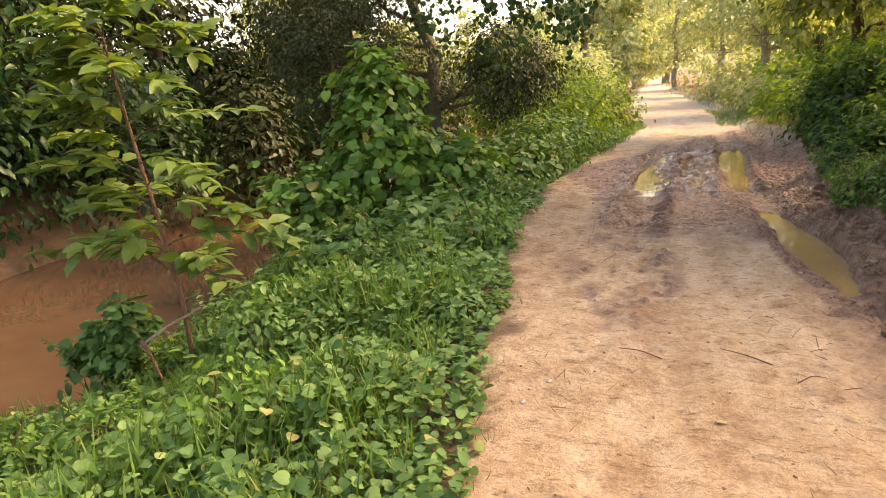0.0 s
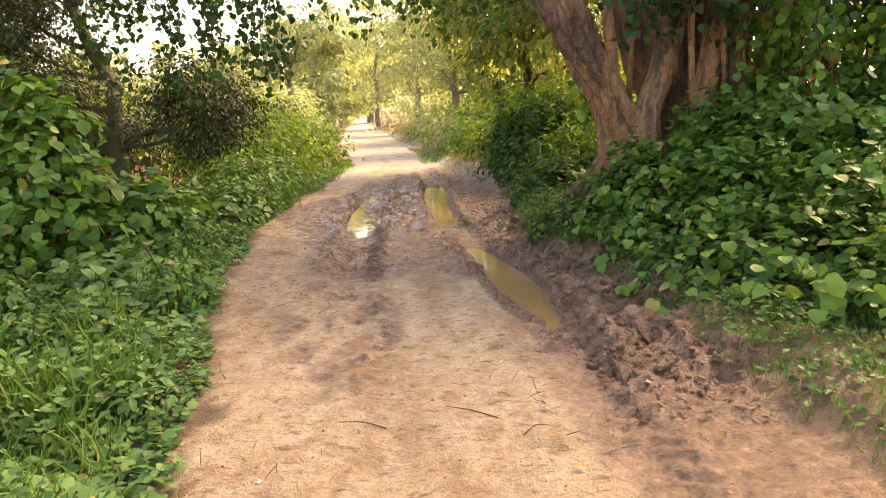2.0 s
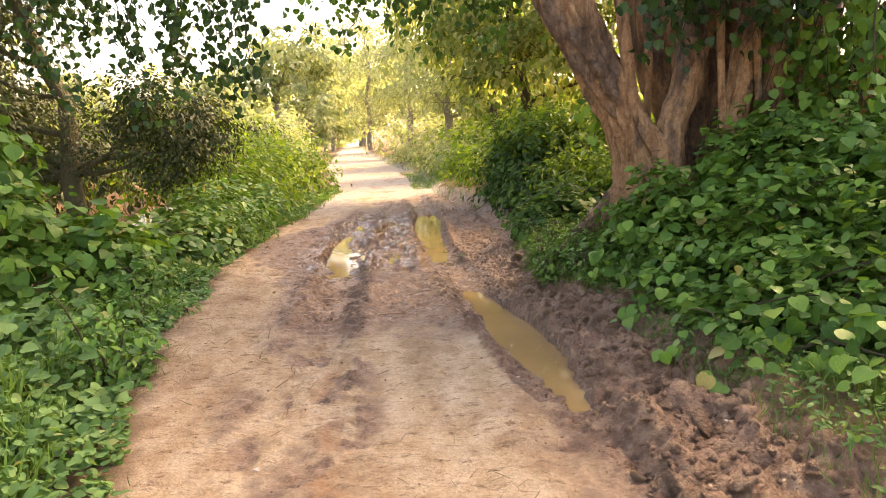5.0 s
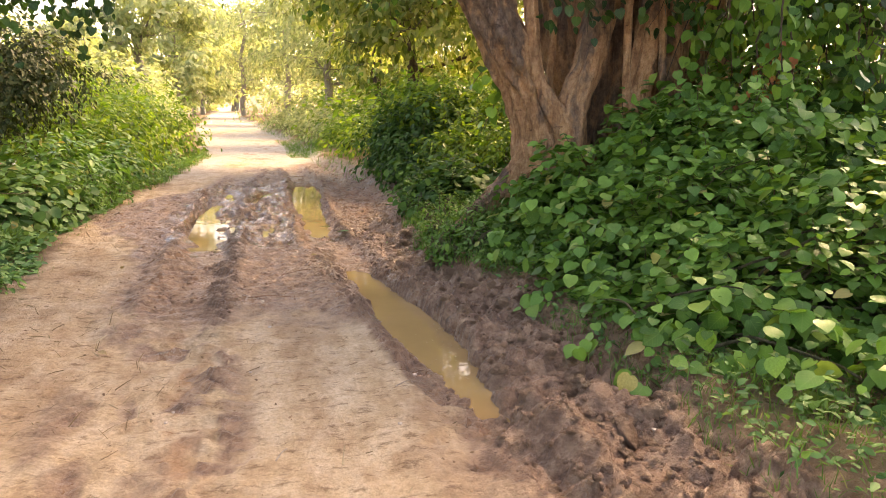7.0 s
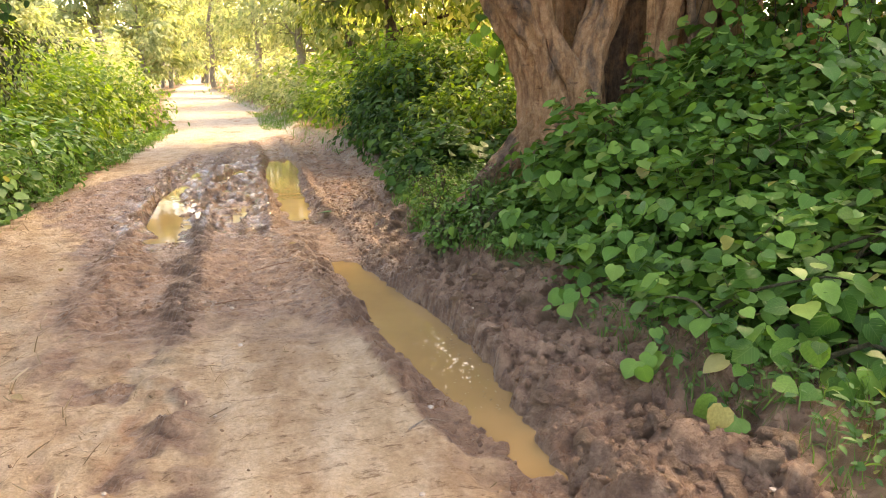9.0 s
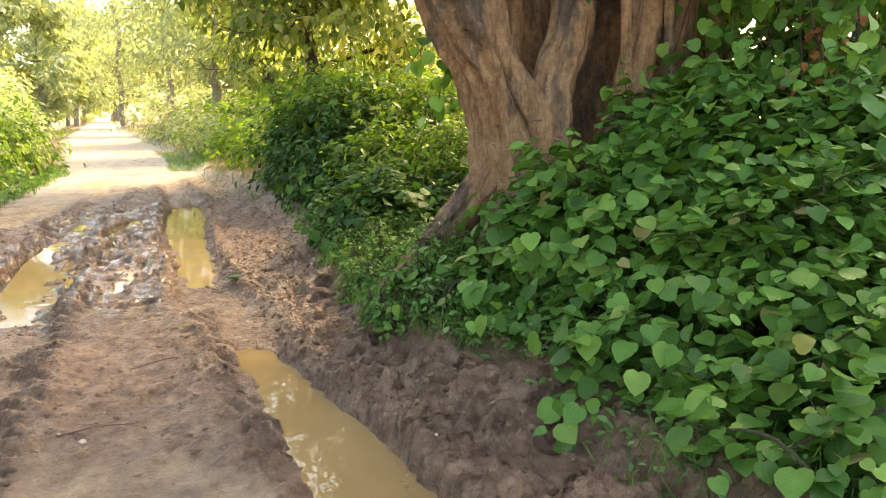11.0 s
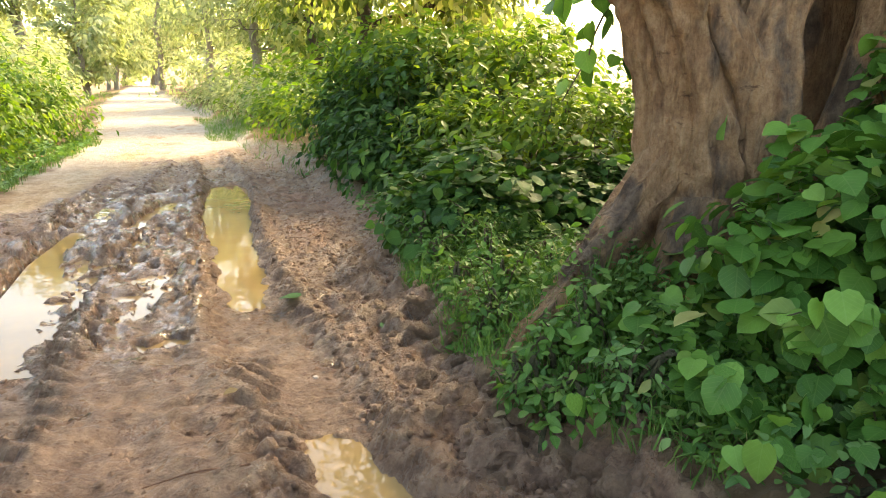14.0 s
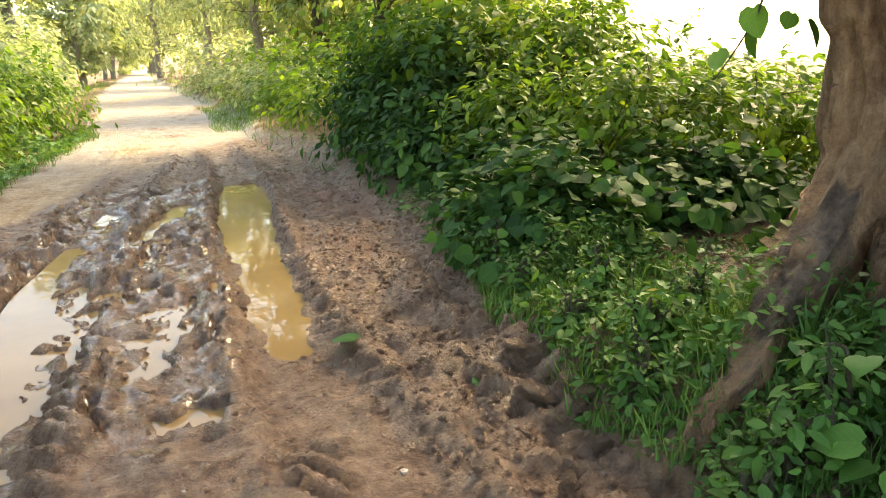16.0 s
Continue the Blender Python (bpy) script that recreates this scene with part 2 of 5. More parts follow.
G_HEART = [(0.0, (0.05, 0.135, 0.026)), (0.5, (0.11, 0.25, 0.048)), (0.9, (0.19, 0.35, 0.065)), (0.985, (0.24, 0.33, 0.08)), (0.995, (0.42, 0.36, 0.14))]
M_HEART = leaf_material("heart_leaf_green", G_HEART, 0.3, 0.38)
M_HEART_ONE = leaf_material("heart_leaf_single", G_HEART, 0.3, 0.38, True)
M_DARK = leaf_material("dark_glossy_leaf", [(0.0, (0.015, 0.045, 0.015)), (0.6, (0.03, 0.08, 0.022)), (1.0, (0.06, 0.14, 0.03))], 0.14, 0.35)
M_MID = leaf_material("deep_green_leaf", [(0.0, (0.025, 0.07, 0.018)), (0.55, (0.05, 0.135, 0.028)), (1.0, (0.11, 0.23, 0.045))], 0.3, 0.6)
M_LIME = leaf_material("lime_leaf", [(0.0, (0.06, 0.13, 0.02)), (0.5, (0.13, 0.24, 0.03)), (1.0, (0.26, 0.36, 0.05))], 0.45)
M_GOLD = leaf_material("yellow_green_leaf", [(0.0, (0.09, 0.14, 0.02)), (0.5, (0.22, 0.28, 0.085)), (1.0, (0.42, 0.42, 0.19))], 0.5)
M_CREEP = leaf_material("creeper_leaf", [(0.0, (0.06, 0.145, 0.045)), (0.5, (0.125, 0.25, 0.075)), (0.96, (0.2, 0.34, 0.11)), (0.99, (0.36, 0.33, 0.12))], 0.3, 0.5)
M_GRASS = leaf_material("grass_green", [(0.0, (0.055, 0.14, 0.03)), (0.6, (0.115, 0.25, 0.05)), (0.985, (0.17, 0.28, 0.07)), (0.997, (0.42, 0.36, 0.18))], 0.35, 0.5)
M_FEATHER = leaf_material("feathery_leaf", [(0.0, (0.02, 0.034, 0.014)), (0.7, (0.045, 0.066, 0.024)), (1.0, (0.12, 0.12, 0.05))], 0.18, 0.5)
M_TEAK = leaf_material("sapling_leaf", [(0.0, (0.08, 0.15, 0.035)), (0.6, (0.15, 0.24, 0.06)), (1.0, (0.26, 0.34, 0.1))], 0.4, 0.45, True)
M_TEAK_MANY = leaf_material("sapling_leaf_mass", [(0.0, (0.08, 0.15, 0.035)), (0.6, (0.15, 0.24, 0.06)), (1.0, (0.26, 0.34, 0.1))], 0.4, 0.45)
# Distance haze is mixed into these pale far leaf colours.
M_PALE = leaf_material("haze_painted_far_leaf", [(0.0, (0.24, 0.3, 0.17)), (0.5, (0.4, 0.45, 0.27)), (1.0, (0.56, 0.58, 0.4))], 0.45, 0.6)
M_RUST = leaf_material("rust_red_leaf", [(0.0, (0.2, 0.07, 0.03)), (0.6, (0.42, 0.15, 0.06)), (1.0, (0.6, 0.35, 0.15))], 0.35, 0.7, False, 0.0)
M_DEAD_MANY = leaf_material("dry_straw", [(0.0, (0.16, 0.1, 0.05)), (0.6, (0.34, 0.23, 0.13)), (1.0, (0.52, 0.41, 0.27))], 0.1, 0.8, False, 0.0)
M_DEAD = leaf_material("dry_leaf", [(0.0, (0.25, 0.16, 0.08)), (1.0, (0.48, 0.36, 0.2))], 0.2, 0.7, True, 0.0)


def bark_material(name, dark, light, scale=6.0):
    m, nt, p = material(name)
    streak = object_noise(nt, scale, 8.0, 0.65, (2.2, 2.2, 0.5))
    fine = object_noise(nt, scale * 7, 6.0, 0.7, (1.6, 1.6, 0.8))
    col = ramp(nt, streak, [(0.3, dark), (0.52, tuple(0.55 * a + 0.45 * b for a, b in zip(dark, light))), (0.72, light)])
    col = mixed(nt, 0.6, col, ramp(nt, fine, [(0.36, (0.3, 0.26, 0.24)), (0.58, (1.0, 1.0, 1.0))]), "MULTIPLY")
    scar = add(nt, "ShaderNodeTexVoronoi", Scale=scale * 1.3)
    mp = nt.nodes.new("ShaderNodeMapping")
    mp.inputs["Scale"].default_value = (1.0, 1.0, 1.9)
    nt.links.new(nt.nodes.new("ShaderNodeTexCoord").outputs["Object"], mp.inputs["Vector"])
    nt.links.new(mp.outputs["Vector"], scar.inputs["Vector"])
    col = mixed(nt, ramp(nt, object_noise(nt, scale * 0.8, 3.0, 0.6), [(0.46, (0.1, 0.1, 0.1)), (0.62, (0.9, 0.9, 0.9))]), col, mixed(nt, 1.0, col, ramp(nt, scar.outputs["Distance"], [(0.07, (0.25, 0.21, 0.18)), (0.24, (1.0, 1.0, 1.0))]), "MULTIPLY"))
    nt.links.new(col, p.inputs["Base Color"])
    p.inputs["Roughness"].default_value = 0.85
    both = nt.nodes.new("ShaderNodeMath")
    both.operation = "MULTIPLY_ADD"
    nt.links.new(fine, both.inputs[0])
    both.inputs[1].default_value = 0.35
    nt.links.new(streak, both.inputs[2])
    bumped(nt, both.outputs[0], 1.0, 0.05, p)
    return m


def fig_bark():
    """Tan flaking bark: ochre patches on grey-brown, upright folds, short cross scars and knots."""
    m, nt, p = material("ficus_bark")
    patch = object_noise(nt, 2.6, 5.0, 0.62, (1.0, 1.0, 0.45))
    fold = object_noise(nt, 9.0, 6.0, 0.6, (1.5, 1.5, 0.22))
    flake = object_noise(nt, 16.0, 8.0, 0.72, (1.0, 1.0, 0.8))
    fine = object_noise(nt, 70.0, 5.0, 0.7)
    scar = object_noise(nt, 8.0, 5.0, 0.62, (0.9, 0.9, 2.4))
    tan = ramp(nt, flake, [(0.32, (0.32, 0.155, 0.072)), (0.5, (0.51, 0.28, 0.14)), (0.7, (0.66, 0.41, 0.23))])
    grey = ramp(nt, flake, [(0.34, (0.11, 0.068, 0.046)), (0.6, (0.28, 0.18, 0.12))])
    col = mixed(nt, ramp(nt, patch, [(0.43, (0, 0, 0)), (0.51, (0.95, 0.95, 0.95))]), grey, tan)
    col = mixed(nt, 0.75, col, ramp(nt, fold, [(0.36, (0.42, 0.34, 0.29)), (0.52, (1.0, 1.0, 1.0))]), "MULTIPLY")
    col = mixed(nt, 0.8, col, ramp(nt, scar, [(0.645, (1.0, 1.0, 1.0)), (0.72, (0.25, 0.17, 0.13))]), "MULTIPLY")
    col = mixed(nt, 0.4, col, ramp(nt, fine, [(0.35, (0.55, 0.5, 0.46)), (0.55, (1.0, 1.0, 1.0))]), "MULTIPLY")
    nt.links.new(col, p.inputs["Base Color"])
    p.inputs["Roughness"].default_value = 0.8
    high = figure(nt, "ADD", figure(nt, "MULTIPLY", fold, 1.2), figure(nt, "MULTIPLY", flake, 0.6))
    high = figure(nt, "SUBTRACT", high, figure(nt, "MULTIPLY", figure(nt, "GREATER_THAN", scar, 0.67), 0.2))
    bumped(nt, figure(nt, "ADD", high, figure(nt, "MULTIPLY", fine, 0.16)), 1.0, 0.09, p)
    return m


M_BARK = fig_bark()
# Far bark is lightened and greyed to carry the distance haze.
M_BARK_PALE = bark_material("haze_painted_far_bark", (0.22, 0.19, 0.15), (0.42, 0.38, 0.31), 6.0)
M_BARK_DARK = bark_material("dark_bark", (0.05, 0.035, 0.025), (0.18, 0.12, 0.08), 9.0)
M_STEM = bark_material("green_brown_stem", (0.07, 0.07, 0.03), (0.2, 0.17, 0.08), 30.0)
M_RED = bark_material("reddish_stem", (0.2, 0.09, 0.05), (0.42, 0.22, 0.13), 20.0)
M_PALEWOOD = bark_material("bleached_wood", (0.4, 0.3, 0.22), (0.7, 0.58, 0.46), 20.0)


def ground_material():
    m, nt, p = material("track_earth")
    mud = nt.nodes.new("ShaderNodeAttribute")
    mud.attribute_name = "mud"
    trk = nt.nodes.new("ShaderNodeAttribute")
    trk.attribute_name = "track"
    low, mid, fine = object_noise(nt, 1.1, 6.0, 0.6, (1.0, 0.45, 1.0)), object_noise(nt, 5.0, 9.0, 0.72, (1.0, 0.6, 1.0)), object_noise(nt, 45.0, 6.0, 0.7)
    dry = ramp(nt, mid, [(0.28, (0.46, 0.29, 0.16)), (0.46, (0.66, 0.47, 0.29)), (0.64, (0.78, 0.61, 0.43))])
    dry = mixed(nt, ramp(nt, low, [(0.45, (0, 0, 0)), (0.68, (0.65, 0.65, 0.65))]), dry, (0.36, 0.2, 0.1))
    # Stretched dark dashes paint the shadows of small ridges into the sand.
    dry = mixed(nt, 0.8, dry, ramp(nt, object_noise(nt, 13.0, 8.0, 0.78, (0.6, 1.5, 1.0)), [(0.37, (0.36, 0.28, 0.22)), (0.46, (1.0, 1.0, 1.0))]), "MULTIPLY")
    dry = mixed(nt, 0.5, dry, ramp(nt, object_noise(nt, 4.0, 4.0, 0.7, (1.0, 0.8, 1.0)), [(0.36, (0.6, 0.48, 0.4)), (0.5, (1.0, 1.0, 1.0))]), "MULTIPLY")
    rust = nt.nodes.new("ShaderNodeAttribute")
    rust.attribute_name = "rust"
    dry = mixed(nt, rust.outputs["Fac"], dry, (0.42, 0.19, 0.085))
    # Far dry sand is paler; its overbright washout is put into this colour too.
    dry_glare = nt.nodes.new("ShaderNodeAttribute")
    dry_glare.attribute_name = "dry_glare"
    dry = mixed(nt, dry_glare.outputs["Fac"], dry, ramp(nt, mid, [(0.3, (0.38, 0.32, 0.265)), (0.62, (0.56, 0.495, 0.425))]))
    dry = mixed(nt, 0.5, dry, ramp(nt, fine, [(0.33, (0.55, 0.5, 0.46)), (0.6, (1.0, 1.0, 1.0))]), "MULTIPLY")
    wet = ramp(nt, object_noise(nt, 11.0, 8.0, 0.7), [(0.32, (0.125, 0.066, 0.041)), (0.46, (0.275, 0.154, 0.097)), (0.64, (0.47, 0.295, 0.19))])
    wet = mixed(nt, 0.35, wet, ramp(nt, fine, [(0.35, (0.5, 0.46, 0.44)), (0.6, (1.0, 1.0, 1.0))]), "MULTIPLY")
    red = nt.nodes.new("ShaderNodeAttribute")
    red.attribute_name = "red"
    wet = mixed(nt, figure(nt, "MULTIPLY", red.outputs["Fac"], 0.75), wet, ramp(nt, mid, [(0.3, (0.2, 0.08, 0.045)), (0.62, (0.46, 0.24, 0.145))]))
    grit = nt.nodes.new("ShaderNodeMath")
    grit.operation = "MULTIPLY_ADD"
    nt.links.new(mid, grit.inputs[0])
    grit.inputs[1].default_value = 0.5
    nt.links.new(mud.outputs["Fac"], grit.inputs[2])
    share = ramp(nt, grit.outputs[0], [(0.4, (0, 0, 0)), (0.85, (1, 1, 1))])
    col = mixed(nt, share, dry, wet)
    soil = ramp(nt, mid, [(0.3, (0.13, 0.075, 0.042)), (0.6, (0.27, 0.165, 0.09)), (0.8, (0.32, 0.22, 0.12))])
    col = mixed(nt, trk.outputs["Fac"], soil, col)
    nt.links.new(col, p.inputs["Base Color"])
    gloss = ramp(nt, mid, [(0.38, (0.22, 0.22, 0.22)), (0.62, (0.6, 0.6, 0.6))])
    pool = nt.nodes.new("ShaderNodeAttribute")
    pool.attribute_name = "wet"
    gloss = mixed(nt, pool.outputs["Fac"], gloss, ramp(nt, mid, [(0.42, (0.1, 0.1, 0.1)), (0.66, (0.5, 0.5, 0.5))]))
    nt.links.new(mixed(nt, share, (0.92, 0.92, 0.92), gloss), p.inputs["Roughness"])
    film_ = ramp(nt, object_noise(nt, 6.5, 5.0, 0.62, (1.6, 0.7, 1.0)), [(0.47, (0, 0, 0)), (0.55, (1, 1, 1))])
    nt.links.new(figure(nt, "MULTIPLY", figure(nt, "MULTIPLY", film_, pool.outputs["Fac"]), share), p.inputs["Coat Weight"])
    p.inputs["Coat Roughness"].default_value = 0.12
    p.inputs["Coat IOR"].default_value = 1.33
    grain = object_noise(nt, 17.0, 7.0, 0.75)
    bumped(nt, figure(nt, "ADD", figure(nt, "MULTIPLY", fine, 0.45), grain), 1.0, 0.055, p)
    return m


M_GROUND = ground_material()
M_MUD, nt_, p_ = material("wet_clod_mud")
nt_.links.new(ramp(nt_, nt_.nodes.new("ShaderNodeNewGeometry").outputs["Random Per Island"], [(0.0, (0.17, 0.09, 0.053)), (0.7, (0.29, 0.16, 0.097)), (1.0, (0.4, 0.24, 0.148))]), p_.inputs["Base Color"])
p_.inputs["Roughness"].default_value = 0.5
bumped(nt_, object_noise(nt_, 60.0, 6.0, 0.7), 1.0, 0.03, p_)
M_CLOD, nt_, p_ = material("clod_mud")
nt_.links.new(mixed(nt_, 0.6, ramp(nt_, nt_.nodes.new("ShaderNodeObjectInfo").outputs["Random"], [(0.0, (0.32, 0.175, 0.105)), (1.0, (0.56, 0.35, 0.22))]), ramp(nt_, object_noise(nt_, 3.0, 6.0, 0.7), [(0.3, (0.4, 0.36, 0.33)), (0.6, (1.0, 1.0, 1.0))]), "MULTIPLY"), p_.inputs["Base Color"])
p_.inputs["Roughness"].default_value = 0.55
bumped(nt_, object_noise(nt_, 2.5, 8.0, 0.72), 1.0, 0.6, p_)
M_CRUMB, nt_, p_ = material("dry_earth_crumb")
nt_.links.new(ramp(nt_, nt_.nodes.new("ShaderNodeNewGeometry").outputs["Random Per Island"], [(0.0, (0.17, 0.095, 0.05)), (0.8, (0.36, 0.225, 0.125)), (1.0, (0.5, 0.35, 0.22))]), p_.inputs["Base Color"])
p_.inputs["Roughness"].default_value = 0.9


def water_material(name, col, rough, wave):
    m, nt, p = material(name)
    silt = object_noise(nt, 1.4, 4.0)
    nt.links.new(ramp(nt, silt, [(0.3, tuple(0.75 * c for c in col)), (0.7, col)]), p.inputs["Base Color"])
    p.inputs["Roughness"].default_value = rough
    p.inputs["IOR"].default_value = 1.33
    p.inputs["Specular IOR Level"].default_value = 0.5
    bumped(nt, object_noise(nt, wave, 2.0), 0.12, 0.01, p)
    return m


M_PUDDLE = water_material("silty_puddle_water", (0.34, 0.21, 0.09), 0.02, 7.0)
M_CANAL = water_material("silty_canal_water", (0.15, 0.085, 0.048), 0.04, 4.0)
M_STONE, nt_, p_ = material("pale_pebble")
nt_.links.new(ramp(nt_, object_noise(nt_, 25.0), [(0.3, (0.35, 0.25, 0.18)), (0.7, (0.6, 0.48, 0.38))]), p_.inputs["Base Color"])


# ---- mesh helpers ----
def fast_mesh(name, verts, faces, smooth=True, flat=None):
    """A mesh from arrays of corners and of faces that all have as many corners."""
    me = bpy.data.meshes.new(name)
    n, k = faces.shape
    me.vertices.add(len(verts))
    me.vertices.foreach_set("co", np.ascontiguousarray(verts, dtype=np.float32).ravel())
    me.loops.add(n * k)
    me.loops.foreach_set("vertex_index", np.ascontiguousarray(faces, dtype=np.int32).ravel())
    me.polygons.add(n)
    me.polygons.foreach_set("loop_start", np.arange(0, n * k, k, dtype=np.int32))
    me.polygons.foreach_set("use_smooth", np.full(n, smooth))
    if flat is not None:
        me.uv_layers.new(name="blade").data.foreach_set("uv", np.ascontiguousarray(flat, dtype=np.float32).ravel())
    me.update(calc_edges=True)
    return me


def leaf_mesh(name, template):
    tv, tf = template
    return fast_mesh(name, tv, tf, True, tv[tf.ravel(), :2])


def part(name, me, mat, parent=None, label=""):
    ob = new(name, me)
    if not me.materials:
        me.materials.append(mat)
    if parent:
        ob.parent = parent
    if label:
        tagged(ob, label)
    return ob


def root(name, at, label, category, group="", kind=""):
    ob = new(name)
    ob.location = at
    ob.empty_display_size = 0.1
    return tagged(ob, label, category, group, kind)


def local(verts, at):
    return verts - np.array(at)


def unit(v):
    return v / np.maximum(np.linalg.norm(v, axis=-1, keepdims=True), 1e-9)


def heart_leaf():
    mids = [(0, 0, 0), (0, 0.22, -0.01), (0, 0.48, -0.03), (0, 0.74, -0.06), (0, 0.97, -0.13)]
    side = [(0.17, -0.1, 0.01), (0.42, 0.02, 0.05), (0.52, 0.28, 0.06), (0.43, 0.56, 0.03), (0.2, 0.81, -0.05)]
    v = np.vstack([mids, side, np.array(side) * (-1, 1, 1)])
    f = [[0, 5, 6, 1], [1, 6, 7, 2], [2, 7, 8, 3], [3, 8, 9, 4]]
    return v, np.array(f + [[q if q < 5 else q + 5 for q in c][::-1] for c in f])


def oval_leaf():
    mids = [(0, 0, 0), (0, 0.4, -0.02), (0, 0.75, -0.06), (0, 1.0, -0.15)]
    side = [(0.1, 0.08, 0.02), (0.26, 0.4, 0.05), (0.18, 0.74, 0.0), (0.03, 0.97, -0.13)]
    v = np.vstack([mids, side, np.array(side) * (-1, 1, 1)])
    f = [[0, 4, 5, 1], [1, 5, 6, 2], [2, 6, 7, 3]]
    g = [[1, 9, 8, 0], [2, 10, 9, 1], [3, 11, 10, 2]]
    return v, np.array(f + g)


def small_leaf():
    v = np.array([(0, 0, 0), (0.27, 0.42, 0.06), (0, 1.0, -0.08), (-0.27, 0.42, 0.06)])
    return v, np.array([[0, 1, 2], [0, 2, 3]])


def blade_leaf():
    v = np.array([(-0.03, 0, 0), (0.03, 0, 0), (0.026, 0.5, 0.02), (-0.026, 0.5, 0.02), (0.003, 1.0, -0.2), (-0.003, 1.0, -0.2)])
    return v, np.array([[0, 1, 2, 3], [3, 2, 4, 5]])


HEART, OVAL, SMALL, BLADE = heart_leaf(), oval_leaf(), small_leaf(), blade_leaf()
STRAW = (np.array([(-0.03, 0, 0), (0.03, 0, 0), (0.035, 0.5, 0.03), (-0.025, 0.5, 0.03), (0.06, 1.0, 0), (0.02, 1.0, 0)]), BLADE[1])


def leaf_frames(normals, axes):
    n = unit(normals)
    y = unit(axes - (axes * n).sum(1, keepdims=True) * n)
    return np.cross(y, n), y, n


def leaf_cloud(name, template, at, normals, axes, sizes):
    tv, tf = template
    x, y, n = leaf_frames(normals, axes)
    s = sizes[:, None, None]
    v = at[:, None, :] + s * (tv[None, :, 0:1] * x[:, None] + tv[None, :, 1:2] * y[:, None] + tv[None, :, 2:3] * n[:, None])
    f = tf[None] + (np.arange(len(at)) * len(tv))[:, None, None]
    return fast_mesh(name, v.reshape(-1, 3), f.reshape(-1, tf.shape[1]), True, np.tile(tv[tf.ravel(), :2], (len(at), 1)))


def blob_points(blobs, count, shell=0.35, lump=0.34):
    """Places on and just under the skin of lumpy rounded masses, with the way out of each."""
    b = np.array(blobs, float)
    share = (b[:, 3] * b[:, 4] + b[:, 4] * b[:, 5] + b[:, 3] * b[:, 5])
    pick = rng.choice(len(b), count, p=share / share.sum())
    d = unit(rng.normal(size=(count, 3)))
    d[:, 2] = np.where(d[:, 2] < -0.45, -d[:, 2], d[:, 2])
    ph = pick * 1.7
    bump = np.sin(d[:, 0] * 7 + ph) * np.sin(d[:, 1] * 6 + ph * 2) + np.sin(d[:, 2] * 9 + ph * 3) * 0.6 + np.sin(d[:, 0] * 15 + d[:, 2] * 13 + ph) * 0.4
    r = (1 - shell * rng.random(count) ** 1.3) * (1 + lump * bump * 0.6)
    r = np.where(rng.random(count) < 0.14, r * rng.uniform(1.0, 1.3, count), r)
    p = b[pick, :3] + d * b[pick, 3:6] * r[:, None]
    keep = np.ones(count, bool)
    for k in range(len(b)):
        inside = (((p - b[k, :3]) / b[k, 3:6]) ** 2).sum(1) < 0.42
        keep &= ~(inside & (pick != k))
    ground = ground_height(p[:, 0], p[:, 1])
    keep &= p[:, 2] > ground + 0.02
    gap = np.sin(p[:, 0] * 8.5 + 1.4 * np.sin(p[:, 1] * 4.5)) * np.sin(p[:, 1] * 7.5 + 1.2 * np.sin(p[:, 2] * 6)) * np.sin(p[:, 2] * 9 + p[:, 0] * 3)
    keep &= ~((gap > 0.22) & (r > 0.72))
    out = unit(d / b[pick, 3:6])
    return p[keep], out[keep]


def dressed(out, droop=0.6, loose=0.5, up=0.7):
    n = len(out)
    normals = out * 0.9 + np.array((0, 0, up)) + rng.normal(size=(n, 3)) * loose * 0.75
    axes = out * 0.35 + np.array((0, 0, -droop)) + rng.normal(size=(n, 3)) * 0.38
    return normals, axes


def tube(points, radii, sides=6, flute=0.0, phase=0.0):
    """A tapered, bent, slightly fluted stem."""
    p, r = np.array(points, float), np.array(radii, float)
    t = unit(np.gradient(p, axis=0))
    ref = np.where(np.abs(t[:, 2:3]) < 0.9, (0.0, 0.0, 1.0), (0.0, 1.0, 0.0))
    a = unit(np.cross(t, ref))
    for k in range(1, len(a)):
        a[k] = unit(a[k - 1] - (a[k - 1] @ t[k]) * t[k])
    b = np.cross(t, a)
    ang = np.linspace(0, 2 * math.pi, sides, endpoint=False)
    run = np.arange(len(p))[:, None]
    rad = r[:, None] * (1 + flute * (np.sin(ang * 3 + phase + run * 0.05) + 0.7 * np.sin(ang * 7 + phase * 2 - run * 0.04) + 0.5 * np.sin(ang * 11 + run * 0.16)))
    if flute:
        ring = ang[None, :] + 0 * run
        knots = vnoise(ring * sides / 6.28 * 0.28 + phase * 9, run * 0.28 + 0 * ring, 5) + 0.6 * vnoise(ring * sides / 6.28 * 0.6, run * 0.12 + phase * 7 + 0 * ring, 6)
        ends = np.abs(ang[None, :] / math.pi - 1)
        rad = rad * (1 + flute * 1.5 * (knots - 0.8) * (1 - sstep(0.85, 1.0, ends)))
    v = p[:, None] + rad[..., None] * (np.cos(ang)[None, :, None] * a[:, None] + np.sin(ang)[None, :, None] * b[:, None])
    k, s = len(p), sides
    i, j = np.meshgrid(np.arange(k - 1), np.arange(s), indexing="ij")
    q = np.stack([i * s + j, i * s + (j + 1) % s, (i + 1) * s + (j + 1) % s, (i + 1) * s + j], -1).reshape(-1, 4)
    return v.reshape(-1, 3), q


